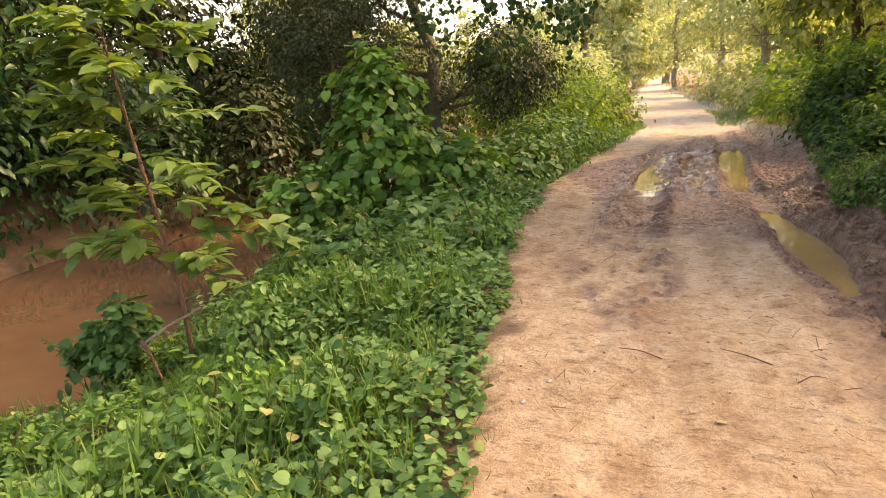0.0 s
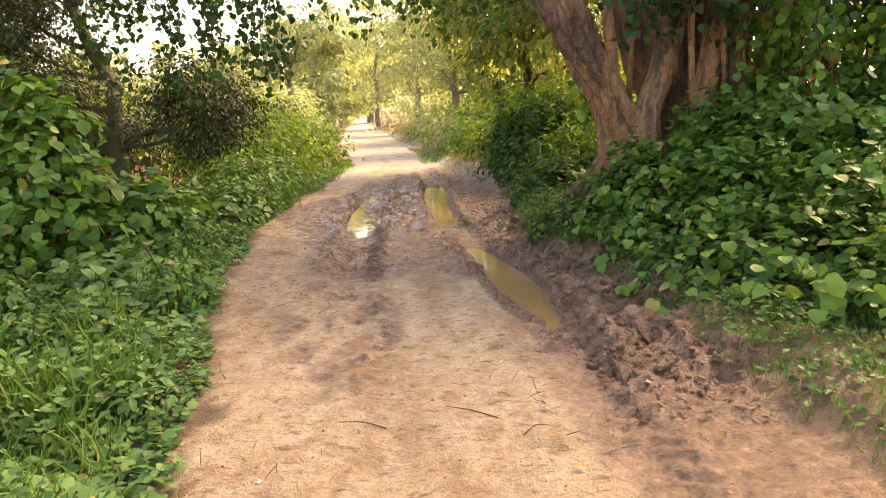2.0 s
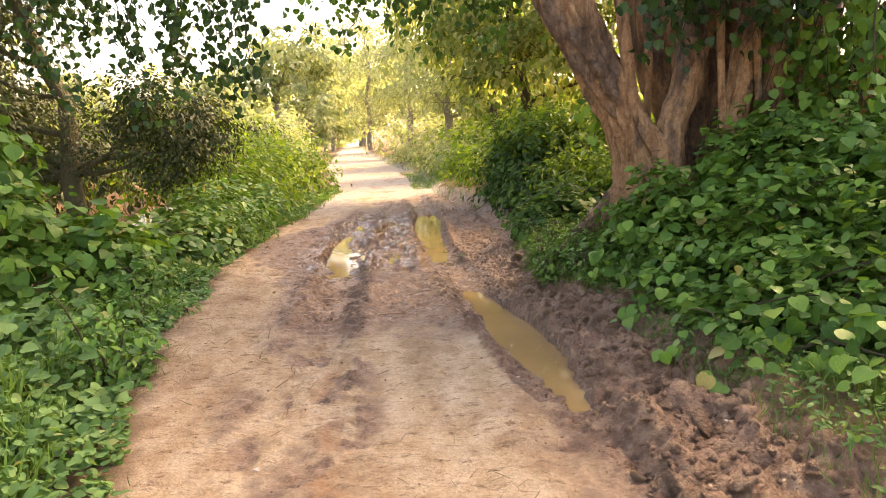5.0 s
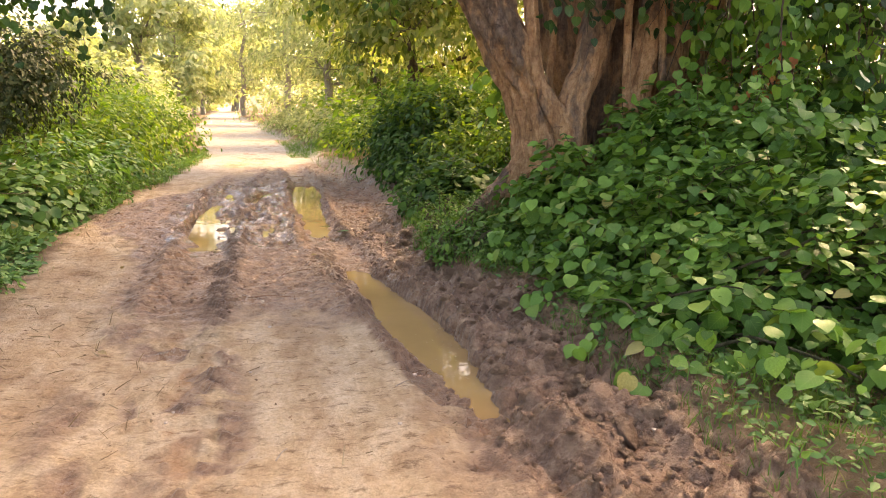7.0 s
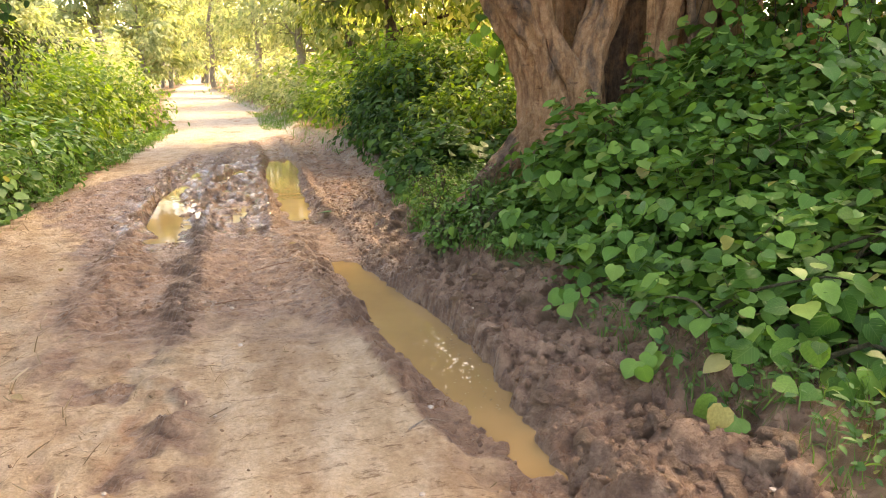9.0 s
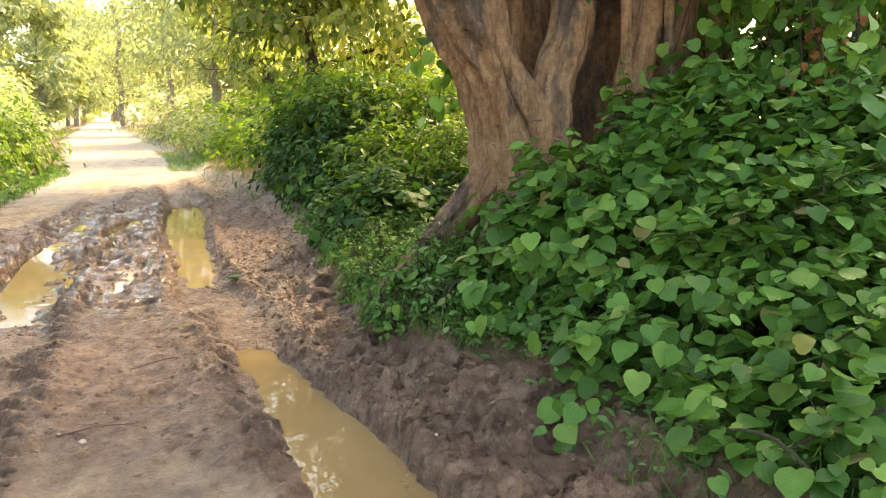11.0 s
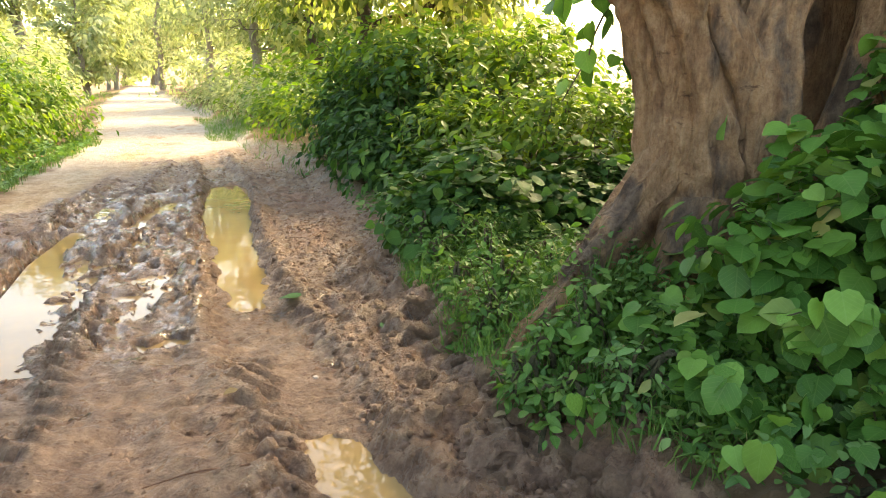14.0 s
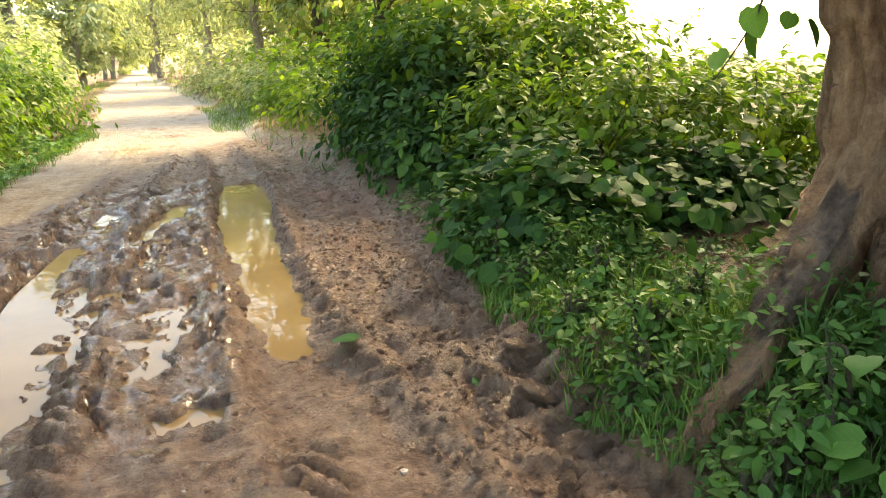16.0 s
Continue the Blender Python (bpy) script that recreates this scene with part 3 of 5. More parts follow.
def joined(pieces):
    vs, fs, n = [], [], 0
    for v, f in pieces:
        vs.append(v)
        fs.append(f + n)
        n += len(v)
    return np.vstack(vs), np.vstack(fs)


def bent(a, b, sag=0.0, wander=0.05, n=8):
    a, b = np.array(a, float), np.array(b, float)
    u = np.linspace(0, 1, n)[:, None]
    p = a + (b - a) * u + np.array((0, 0, 1)) * sag * 4 * u * (1 - u)
    w = rng.normal(size=(n, 3)) * wander * np.linalg.norm(b - a)
    w[0] = w[-1] = 0
    w[1:-1] = (w[:-2] + 2 * w[1:-1] + w[2:]) / 4
    return p + w


def spline(points, n):
    p = np.array(points, float)
    u = np.linspace(0, len(p) - 1, n)
    k = np.clip(u.astype(int), 0, len(p) - 2)
    f = (u - k)[:, None]
    q = np.vstack([2 * p[0] - p[1], p, 2 * p[-1] - p[-2]])
    a, b, c, d = q[k], q[k + 1], q[k + 2], q[k + 3]
    return 0.5 * (2 * b + (c - a) * f + (2 * a - 5 * b + 4 * c - d) * f ** 2 + (3 * b - a - 3 * c + d) * f ** 3)


def shoot_leaves(p, out, shoots, size):
    """Upright shoots that stand out of a shrub: their lines, and places and directions of their leaves."""
    lines, at, nrm, ax, sz = [], [], [], [], []
    for i in rng.choice(len(p), shoots):
        way = out[i] * 0.5 + np.array((0, 0, 0.8)) + rng.normal(size=3) * 0.3
        length = size * rng.uniform(2.0, 4.5)
        q = bent(p[i] - unit(way) * length * 0.5, p[i] + unit(way) * length * 0.6, 0.02, 0.05, 7)
        lines.append(q)
        turn = rng.uniform(0, 6.28)
        for k in range(1, 7):
            for half in (0, math.pi):
                a = turn + k * 1.4 + half
                side = np.array((math.cos(a), math.sin(a), 0.0))
                at.append(q[k])
                ax.append(side + np.array((0, 0, -0.35)))
                nrm.append(np.array((0, 0, 1.0)) + side * 0.35 + rng.normal(size=3) * 0.15)
                sz.append(size * (1.25 - 0.13 * k) * rng.uniform(0.8, 1.15))
    return lines, np.array(at), np.array(nrm), np.array(ax), np.array(sz)


def bush(name, label, blobs, count, template, size, mat, stems=14, stem_mat=None, singles=0, single_mat=None, group="", droop=0.6, up=0.7, shell=0.55, category="shrub", shoots=0):
    """A shrub: stems from the ground, leaves in depth, and shoots; some of its leaves are separate parts."""
    bb = np.array(blobs, float)
    cx, cy = bb[0, 0], bb[0, 1]
    at = (cx, cy, float(ground_height(np.array(cx), np.array(cy))))
    top = root(name, at, label, category, group)
    p, out = blob_points(blobs, count, shell)
    nrm, ax = dressed(out, droop, 0.7, up)
    sz = size * np.clip(np.exp(rng.normal(size=len(p)) * 0.3) * 0.92, 0.45, 1.35)
    lines = []
    if shoots:
        lines, p2, n2, a2, s2 = shoot_leaves(p, out, shoots, size)
        keep = p2[:, 2] > ground_height(p2[:, 0], p2[:, 1]) + 0.02
        p, out = np.vstack([p, p2[keep]]), np.vstack([out, unit(n2[keep])])
        nrm, ax, sz = np.vstack([nrm, n2[keep]]), np.vstack([ax, a2[keep]]), np.concatenate([sz, s2[keep]])
    if singles:
        score = p[:, 1] * 1.0 + p[:, 0] * 1.0 - out[:, 2] * 0.3
        first = np.argsort(score)[: singles * 3 : 3]
        rest = np.setdiff1d(np.arange(len(p)), first)
    else:
        first, rest = [], np.arange(len(p))
    part("foliage", leaf_cloud("foliage", template, local(p[rest], at), nrm[rest], ax[rest], sz[rest]), mat, top)["kind"] = "stuff"
    pieces = [tube(local(q, at), np.linspace(0.006, 0.0025, len(q)), 4) for q in lines]
    for k in range(stems):
        tip = p[rng.integers(len(p))]
        foot = np.array((cx, cy, at[2])) + np.array((rng.normal() * bb[0, 3] * 0.3, rng.normal() * bb[0, 4] * 0.3, 0))
        foot[2] = float(ground_height(foot[0:1], foot[1:2])[0]) - 0.03
        q = bent(foot, tip, 0.1, 0.04)
        one = tube(local(q, at), np.linspace(0.012, 0.004, len(q)), 5)
        if singles:
            part("stem", fast_mesh("stem", *one), stem_mat or M_STEM, top)
        else:
            pieces.append(one)
    if pieces:
        part("stem_tangle", fast_mesh("stem_tangle", *joined(pieces)), stem_mat or M_STEM, top)["kind"] = "stuff"
    if len(first):
        me = leaf_mesh("leaf", template)
        me.materials.append(single_mat)
        X, Y, N = leaf_frames(nrm[first], ax[first])
        for k, i in enumerate(first):
            ob = part("leaf", me, single_mat, top)
            ob.matrix_basis = Matrix((*[(X[k][r] * sz[i], Y[k][r] * sz[i], N[k][r] * sz[i], p[i][r] - at[r]) for r in range(3)], (0, 0, 0, 1)))
    return top


def tree(name, label, base, top_at, radius, clumps, leaves, template, size, mat, bark, spread=0.6, limbs=7, droop=0.5, group="", category="tree"):
    """A tapered trunk, limbs to each clump, and a crown of leaves with gaps."""
    base = np.array(base, float)
    base[2] = float(ground_height(base[0:1], base[1:2])[0]) - 0.05
    ob = root(name, tuple(base), label, category, group)
    line = bent(base, top_at, 0, 0.025, 12)
    part("trunk", fast_mesh("trunk", *tube(local(line, base), np.linspace(radius * 1.15, radius * 0.35, 12), 12, 0.05)), bark, ob)
    pieces, at, out = [], [], []
    cl = np.array(clumps, float)
    for c in cl:
        k = int(np.clip(np.searchsorted(line[:, 2], c[2] - 0.9), 3, 11))
        limb = bent(line[k], c[:3], -0.05 * np.linalg.norm(c[:3] - line[k]), 0.05, 8)
        part("limb", fast_mesh("limb", *tube(local(limb, base), np.linspace(radius * 0.38, radius * 0.08, 8), 7)), bark, ob)
        for _ in range(limbs):
            tip = c[:3] + rng.normal(size=3) * c[3] * 0.55 * np.array((1, 1, 0.6))
            q = bent(limb[rng.integers(3, 8)], tip, 0, 0.06, 5)
            pieces.append(tube(local(q, base), np.linspace(radius * 0.1, 0.006, 5), 4))
        n = int(leaves * c[3] ** 2 / (cl[:, 3] ** 2).sum())
        hubs = c[:3] + rng.normal(size=(max(6, n // 45), 3)) * c[3] * 0.5 * np.array((1, 1, 0.65))
        h = hubs[rng.integers(len(hubs), size=n)]
        q = h + rng.normal(size=(n, 3)) * c[3] * 0.16 * np.array((1.1, 1.1, 0.7))
        at.append(q)
        out.append(unit(q - c[:3] + 1e-6))
    part("twig_mass", fast_mesh("twig_mass", *joined(pieces)), bark, ob)["kind"] = "stuff"
    p, o = np.vstack(at), np.vstack(out)
    low = p[:, 2] > ground_height(p[:, 0], p[:, 1]) + 0.1
    p, o = p[low], o[low]
    nrm, ax = dressed(o, droop)
    part("crown", leaf_cloud("crown", template, local(p, base), nrm, ax, size * rng.uniform(0.6, 1.25, len(p))), mat, ob)["kind"] = "stuff"
    return ob


# ---- ground and water ----
def spaced(parts):
    return np.concatenate([np.arange(a, b, s) for a, b, s in parts])


gx = np.concatenate([-np.geomspace(2500, 40, 12), spaced([(-38, -12, 2.0), (-12, -2.6, 0.14), (-2.6, -1.0, 0.04), (-1.0, 2.3, 0.022), (2.3, 3.4, 0.06), (3.4, 12, 0.3), (12, 40, 2.5)]), np.geomspace(40, 2500, 12)])
gy = np.concatenate([-np.geomspace(2500, 20, 10), spaced([(-18, -1, 1.0), (-1, 1.2, 0.1), (1.2, 9.5, 0.022), (9.5, 14.5, 0.035), (14.5, 22, 0.08), (22, 60, 0.6), (60, 120, 4)]), np.geomspace(120, 4000, 14)])
GX, GY = np.meshgrid(gx, gy)
GZ = ground_height(GX.ravel(), GY.ravel())
nx, ny = len(gx), len(gy)
i, j = np.meshgrid(np.arange(ny - 1), np.arange(nx - 1), indexing="ij")
quads = np.stack([i * nx + j, i * nx + j + 1, (i + 1) * nx + j + 1, (i + 1) * nx + j], -1).reshape(-1, 4)
ground_me = fast_mesh("ground", np.stack([GX.ravel(), GY.ravel(), GZ], -1), quads)
rut_line = np.interp(GY, [2.5, 4, 5.7, 7, 8.6], [-0.1, -0.16, -0.36, -0.44, -0.52])
rust_field = np.exp(-((GX - rut_line + 0.15 * fbm(GX * 3, GY * 1.5, 111)) / 0.12) ** 2) * sstep(2.5, 3.6, GY) * (1 - sstep(6.5, 7.8, GY)) * sstep(0.0, 0.2, fbm(GX * 7, GY * 5, 113)) * 0.6
red_bank = sstep(0.05, 0.4, GX - 0.85) * sstep(9.2, 10.6, GY) * (1 - sstep(14.5, 16.5, GY)) * sstep(-0.18, 0.16, fbm(GX * 2, GY * 1.3, 141))
dry_glare_field = sstep(14.5, 19.0, GY + 1.5 * np.abs(GX + 0.3)) * sstep(-0.35, 0.0, fbm(GX * 1.2, GY * 0.7, 143))
for key, field in (("rust", rust_field.ravel()), ("red", red_bank.ravel()), ("dry_glare", dry_glare_field.ravel()), ("wet", wet_zone(GX, GY).ravel()), ("mud", mud_cover(GX.ravel(), GY.ravel())), ("track", track_cover(GX.ravel(), GY.ravel()))):
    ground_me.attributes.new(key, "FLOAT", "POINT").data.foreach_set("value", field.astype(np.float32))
ground = tagged(part("ground", ground_me, M_GROUND), "sandy brown earth track with churned wet mud and grassy banks", "ground", kind="structure")


def sheet(name, outline, z, mat, label):
    bm = bmesh.new()
    f = bm.faces.new([bm.verts.new((x, y, z)) for x, y in outline])
    if f.normal.z < 0:
        f.normal_flip()
    bm.normal_update()
    me = bpy.data.meshes.new(name)
    bm.to_mesh(me)
    bm.free()
    return tagged(part(name, me, mat), label, "water", kind="structure")


ys = np.array([-30, 0, 4, 8, 14, 20, 30, 60])
sheet("canal_water", [(canal_near(v) + 1.2, v) for v in ys] + [(-14.0, v) for v in ys[::-1]], -1.12, M_CANAL, "muddy brown canal water with soft sky reflections")


def puddle(line, label, grow=0.14):
    left, right = [], []
    for k, (x, y, r) in enumerate(line):
        left.append((x - r - grow, y - (grow if k == 0 else -grow if k == len(line) - 1 else 0)))
        right.append((x + r + grow, left[-1][1]))
    return sheet("puddle", left + right[::-1], WATER_Z, M_PUDDLE, label)


puddle(PUDDLES["near"], "long shallow puddle of silty ochre water in a wheel rut")
puddle([(0.0, 8.0, 0.75), (0.0, 10.5, 0.85), (0.1, 12.8, 0.75), (0.4, 14.2, 0.45)], "shallow rainwater pooled between ruts in wet mud", 0.0)


# ---- the old fig tree beside the track ----
FIG = (3.0, 8.6, 0.1)
fig = root("fig_tree", FIG, "old fig tree with a fluted multi-stemmed trunk and dark hanging leaves", "tree")


def stem(name, points, radii, sides=28, flute=0.06, phase=0.0, n=60, label=""):
    p = spline(points, n)
    r = np.interp(np.linspace(0, 1, n), np.linspace(0, 1, len(radii)), radii)
    v, f = tube(local(p, FIG), r, sides, flute, phase)
    axis = np.repeat(local(p, FIG), sides, axis=0)
    swell = np.array([0.5 * noise.noise(Vector((a * 4.5 + phase, b * 4.5, c * 2.0))) + 0.35 * noise.noise(Vector((a * 11, b * 11 + phase, c * 6.5))) + 0.18 * noise.noise(Vector((a * 26, b * 26, c * 17))) for a, b, c in v])
    v = v + unit(v - axis) * (swell * 0.2 * np.minimum(np.repeat(r, sides), 0.28))[:, None]
    return part(name, fast_mesh(name, v, f), M_BARK, fig, label)


stem("trunk", [(2.72, 8.08, -0.1), (2.68, 8.02, 0.4), (2.64, 7.97, 0.85), (2.59, 7.95, 1.25), (2.48, 7.97, 1.6), (2.33, 8.0, 1.9), (2.11, 8.05, 2.3), (1.8, 8.15, 2.9), (1.2, 8.6, 4.2)], [0.46, 0.32, 0.22, 0.19, 0.195, 0.21, 0.23, 0.25, 0.2], 64, 0.14, 0.3, 120)
stem("trunk_stem", [(2.98, 8.0, -0.1), (2.95, 7.9, 0.5), (2.92, 7.86, 0.9), (2.88, 7.84, 1.25), (2.95, 7.86, 1.58), (3.08, 7.9, 1.88), (3.2, 8.0, 2.4), (3.35, 8.1, 3.2), (3.5, 8.2, 4.4)], [0.38, 0.27, 0.2, 0.185, 0.15, 0.14, 0.15, 0.16, 0.15], 40, 0.11, 1.4, 90)
stem("trunk_fork", [(2.86, 7.84, 1.1), (2.78, 7.8, 1.33), (2.64, 7.79, 1.5), (2.55, 7.82, 1.68), (2.51, 7.86, 1.9), (2.46, 7.95, 2.5), (2.4, 8.1, 3.4)], [0.13, 0.115, 0.085, 0.068, 0.06, 0.065, 0.06], 20, 0.1, 5.0)
stem("trunk_stem", [(3.5, 8.0, -0.1), (3.43, 7.82, 0.9), (3.48, 7.77, 1.3), (3.57, 7.77, 1.8), (3.7, 7.87, 2.6), (3.85, 8.2, 4.2)], [0.24, 0.15, 0.125, 0.13, 0.13, 0.12], 24, 0.11, 2.2)
stem("trunk_stem", [(4.0, 8.1, -0.1), (3.95, 7.95, 0.9), (3.94, 7.9, 1.7), (4.0, 7.95, 2.8), (4.2, 8.3, 4.4)], [0.28, 0.18, 0.16, 0.165, 0.14], 22, 0.11, 3.1)
stem("trunk_core", [(4.05, 8.8, -0.1), (3.95, 8.7, 1.0), (3.85, 8.7, 2.2), (3.9, 8.8, 3.4), (4.1, 9.2, 5.0)], [0.8, 0.62, 0.56, 0.52, 0.4], 40, 0.1, 0.9)
stem("trunk_stem", [(4.8, 8.7, -0.1), (4.7, 8.5, 1.2), (4.75, 8.5, 2.6), (5.0, 8.7, 4.4)], [0.36, 0.26, 0.24, 0.2], 22, 0.09, 4.0)
stem("aerial_root", [(2.8, 8.2, 0.9), (2.78, 8.16, 1.6), (2.8, 8.2, 2.3), (2.75, 8.3, 3.2)], [0.05, 0.04, 0.04, 0.035], 12, 0.12, 6.0)
stem("trunk_stem", [(3.5, 8.7, 0.0), (3.45, 8.6, 1.2), (3.35, 8.6, 2.2), (3.2, 8.7, 3.2), (3.0, 8.9, 4.6)], [0.36, 0.3, 0.28, 0.26, 0.2], 26, 0.12, 7.0)
stem("buttress_root", [(2.7, 7.98, 1.15), (2.5, 7.97, 0.88), (2.24, 7.88, 0.66), (1.98, 7.78, 0.47), (1.8, 7.66, 0.34), (1.7, 7.68, 0.25), (1.62, 7.66, 0.15), (1.55, 7.68, 0.0)], [0.17, 0.14, 0.1, 0.066, 0.05, 0.042, 0.034, 0.02], 24, 0.2, 0.5, 90)
stem("trunk_stem", [(3.36, 8.7, -0.1), (3.34, 8.6, 1.0), (3.3, 8.55, 1.5), (3.1, 8.55, 1.9), (2.98, 8.6, 2.3), (2.9, 8.7, 3.1), (2.85, 8.8, 4.4)], [0.28, 0.22, 0.19, 0.18, 0.2, 0.2, 0.18], 24, 0.12, 8.0)
stem("buttress_root", [(2.6, 7.75, 0.7), (2.4, 7.6, 0.36), (2.2, 7.45, 0.16), (2.0, 7.4, 0.04)], [0.18, 0.13, 0.09, 0.05], 18, 0.1, 1.5)
stem("buttress_root", [(2.9, 7.75, 0.6), (2.85, 7.45, 0.3), (2.8, 7.15, 0.1), (2.75, 6.95, 0.0)], [0.2, 0.15, 0.11, 0.06], 18, 0.1, 2.5)
stem("buttress_root", [(2.72, 8.12, 0.7), (2.52, 8.3, 0.34), (2.36, 8.45, 0.14), (2.2, 8.55, 0.02)], [0.14, 0.1, 0.07, 0.04], 18, 0.1, 3.5)
for k, (ax, ay, bx, by) in enumerate(((3.3, 7.55, 3.32, 7.6), (3.72, 7.6, 3.7, 7.65), (4.25, 7.8, 4.2, 7.8), (4.5, 7.9, 4.52, 7.95))):
    stem("aerial_root", [(ax, ay, 0.1), (ax + 0.03, ay, 1.2), (bx - 0.03, by, 2.4), (bx, by + 0.1, 3.6)], [0.05, 0.035, 0.04, 0.03], 10, 0.08, k)
# limbs over the track and the crown
# The crown is out of view; several high clumps are added to shade the track.
crown_clumps = [(1.0, 9.2, 5.2, 1.5), (-0.2, 10.4, 5.8, 1.2), (2.6, 10.2, 5.8, 1.7), (4.2, 9.6, 5.6, 1.8), (5.6, 8.8, 5.4, 1.7), (3.8, 11.6, 5.6, 1.7), (6.4, 10.6, 4.8, 1.8), (-1.5, 10.6, 5.9, 1.0), (7.6, 9.2, 5.8, 1.7), (5.2, 8.0, 6.8, 1.7), (7.0, 7.0, 7.0, 1.7), (4.4, 12.6, 6.6, 1.8), (2.6, 12.0, 6.8, 1.5)]
pieces, at, out = [], [], []
for c in crown_clumps:
    src = min(((1.2, 8.6, 4.2), (3.5, 8.2, 4.4), (3.9, 9.2, 4.9), (5.0, 8.7, 4.3)), key=lambda s: (s[0] - c[0]) ** 2 + (s[1] - c[1]) ** 2)
    limb = bent(src, c[:3], 0.1, 0.05, 8)
    part("limb", fast_mesh("limb", *tube(local(limb, FIG), np.linspace(0.11, 0.03, 8), 8)), M_BARK_DARK, fig)
    for _ in range(6):
        q = bent(limb[rng.integers(3, 8)], np.array(c[:3]) + rng.normal(size=3) * c[3] * 0.55, -0.1, 0.06, 6)
        pieces.append(tube(local(q, FIG), np.linspace(0.02, 0.005, 6), 4))
    n = int(600 * c[3])
    hubs = np.array(c[:3]) + rng.normal(size=(n // 30, 3)) * c[3] * np.array((0.5, 0.5, 0.33))
    h = hubs[rng.integers(len(hubs), size=n)]
    q = h + rng.normal(size=(n, 3)) * np.array((0.24, 0.24, 0.2))
    at.append(q)
    out.append(unit(q - np.array(c[:3])))
part("twig_mass", fast_mesh("twig_mass", *joined(pieces)), M_BARK_DARK, fig)["kind"] = "stuff"
p, o = np.vstack(at), np.vstack(out)
nrm, ax = dressed(o, 1.2, 0.6, 0.3)
part("crown", leaf_cloud("crown", HEART, local(p, FIG), nrm, ax, rng.uniform(0.07, 0.13, len(p))), M_DARK, fig)["kind"] = "stuff"


def hanging(label, starts, length, per, size, mat, spread=0.1):
    """Twigs that hang down with leaves along them."""
    starts = np.array(starts, float)
    o = tuple(starts[0])
    top = root("hanging_branch", o, label, "branch")
    pts = []
    for s in starts:
        tip = s + np.array((rng.normal() * 0.25, rng.normal() * 0.25, -length * rng.uniform(0.5, 1.1)))
        q = bent(s, tip, 0.0, 0.05, 8)
        part("twig", fast_mesh("twig", *tube(local(q, o), np.linspace(0.009, 0.0025, 8), 5)), M_BARK_DARK, top)
        for u in rng.random(per):
            w = u * 7
            k = min(int(w), 6)
            pts.append(q[k] + (q[k + 1] - q[k]) * (w - k) + rng.normal(size=3) * spread)
    pts = np.array(pts)
    ou = unit(rng.normal(size=pts.shape) * (1, 1, 0.3))
    nrm, ax = ou + rng.normal(size=pts.shape) * 0.4 + np.array((0, 0, 0.4)), ou * 0.4 + np.array((0, 0, -1.0)) + rng.normal(size=pts.shape) * 0.3
    part("foliage", leaf_cloud("foliage", HEART, local(pts, o), nrm, ax, size * rng.uniform(0.7, 1.2, len(pts))), mat, top)["kind"] = "stuff"
    return top


# dark leafy twigs against the sky, and the curtain in front of the trunk
hanging("dark leafy fig twigs hanging down against the white sky", [(-4.3 + 0.24 * k + rng.normal() * 0.2, 9.8 + rng.normal() * 0.3, 3.8 + rng.normal() * 0.25) for k in range(13)], 1.9, 115, 0.085, M_DARK, 0.11)
hanging("leafy fig twigs hanging over the trunk", [(rng.uniform(2.4, 6.0), rng.uniform(6.8, 7.6), rng.uniform(3.2, 3.8)) for k in range(60)], 1.25, 60, 0.085, M_DARK, 0.15)
hanging("olive fig twigs hanging over the middle of the track", [(rng.uniform(-1.0, 2.6), rng.uniform(9.0, 11.0), rng.uniform(3.7, 4.5)) for k in range(34)], 1.1, 60, 0.085, M_MID, 0.16)
hanging("green vine curtain hanging beside the trunk", [(rng.uniform(4.1, 6.4), rng.uniform(6.6, 8.0), rng.uniform(2.2, 3.2)) for k in range(46)], 1.9, 44, 0.11, M_HEART, 0.14)

hanging("thin heart-leaved vine clinging to the trunk edge", [(2.3, 8.15, 2.3), (2.38, 8.1, 2.0)], 0.8, 13, 0.1, M_HEART, 0.06)
# Leaves added in place of the rust-red glimpses between the vines.
hanging("reddish-brown leaf cluster standing in for rusty glimpses through the vines", [(rng.uniform(3.9, 4.5), rng.uniform(6.75, 7.1), rng.uniform(1.75, 2.1)) for k in range(8)], 0.45, 12, 0.055, M_RUST, 0.08)
# Gold leaf colour paints the backlit glints between the vines.
hanging("gold leaves standing in for backlit glints in the vine curtain", [(rng.uniform(4.3, 5.8), rng.uniform(7.0, 7.5), rng.uniform(1.9, 2.5)) for k in range(14)], 0.9, 22, 0.06, M_GOLD, 0.12)

# ---- heart-leaved shrubs in front of the fig tree ----
bush("heart_leaved_shrub", "dense heart-leaved green shrub crowding the muddy track edge",
     [(2.75, 6.75, 0.25, 0.85, 0.75, 0.6), (3.2, 5.9, 0.3, 1.05, 0.8, 0.75), (3.35, 6.9, 0.55, 0.9, 0.75, 0.75), (2.6, 7.35, 0.2, 0.5, 0.45, 0.5), (4.2, 6.6, 0.7, 1.2, 1.0, 0.95), (2.3, 6.0, 0.08, 0.45, 0.7, 0.36), (2.5, 6.95, 0.6, 0.45, 0.5, 0.5), (2.15, 7.0, 0.15, 0.5, 0.5, 0.4)],
     15500, HEART, 0.084, M_HEART, 30, None, 300, M_HEART_ONE, "", 0.7, 0.6, 0.6, "shrub", 150)
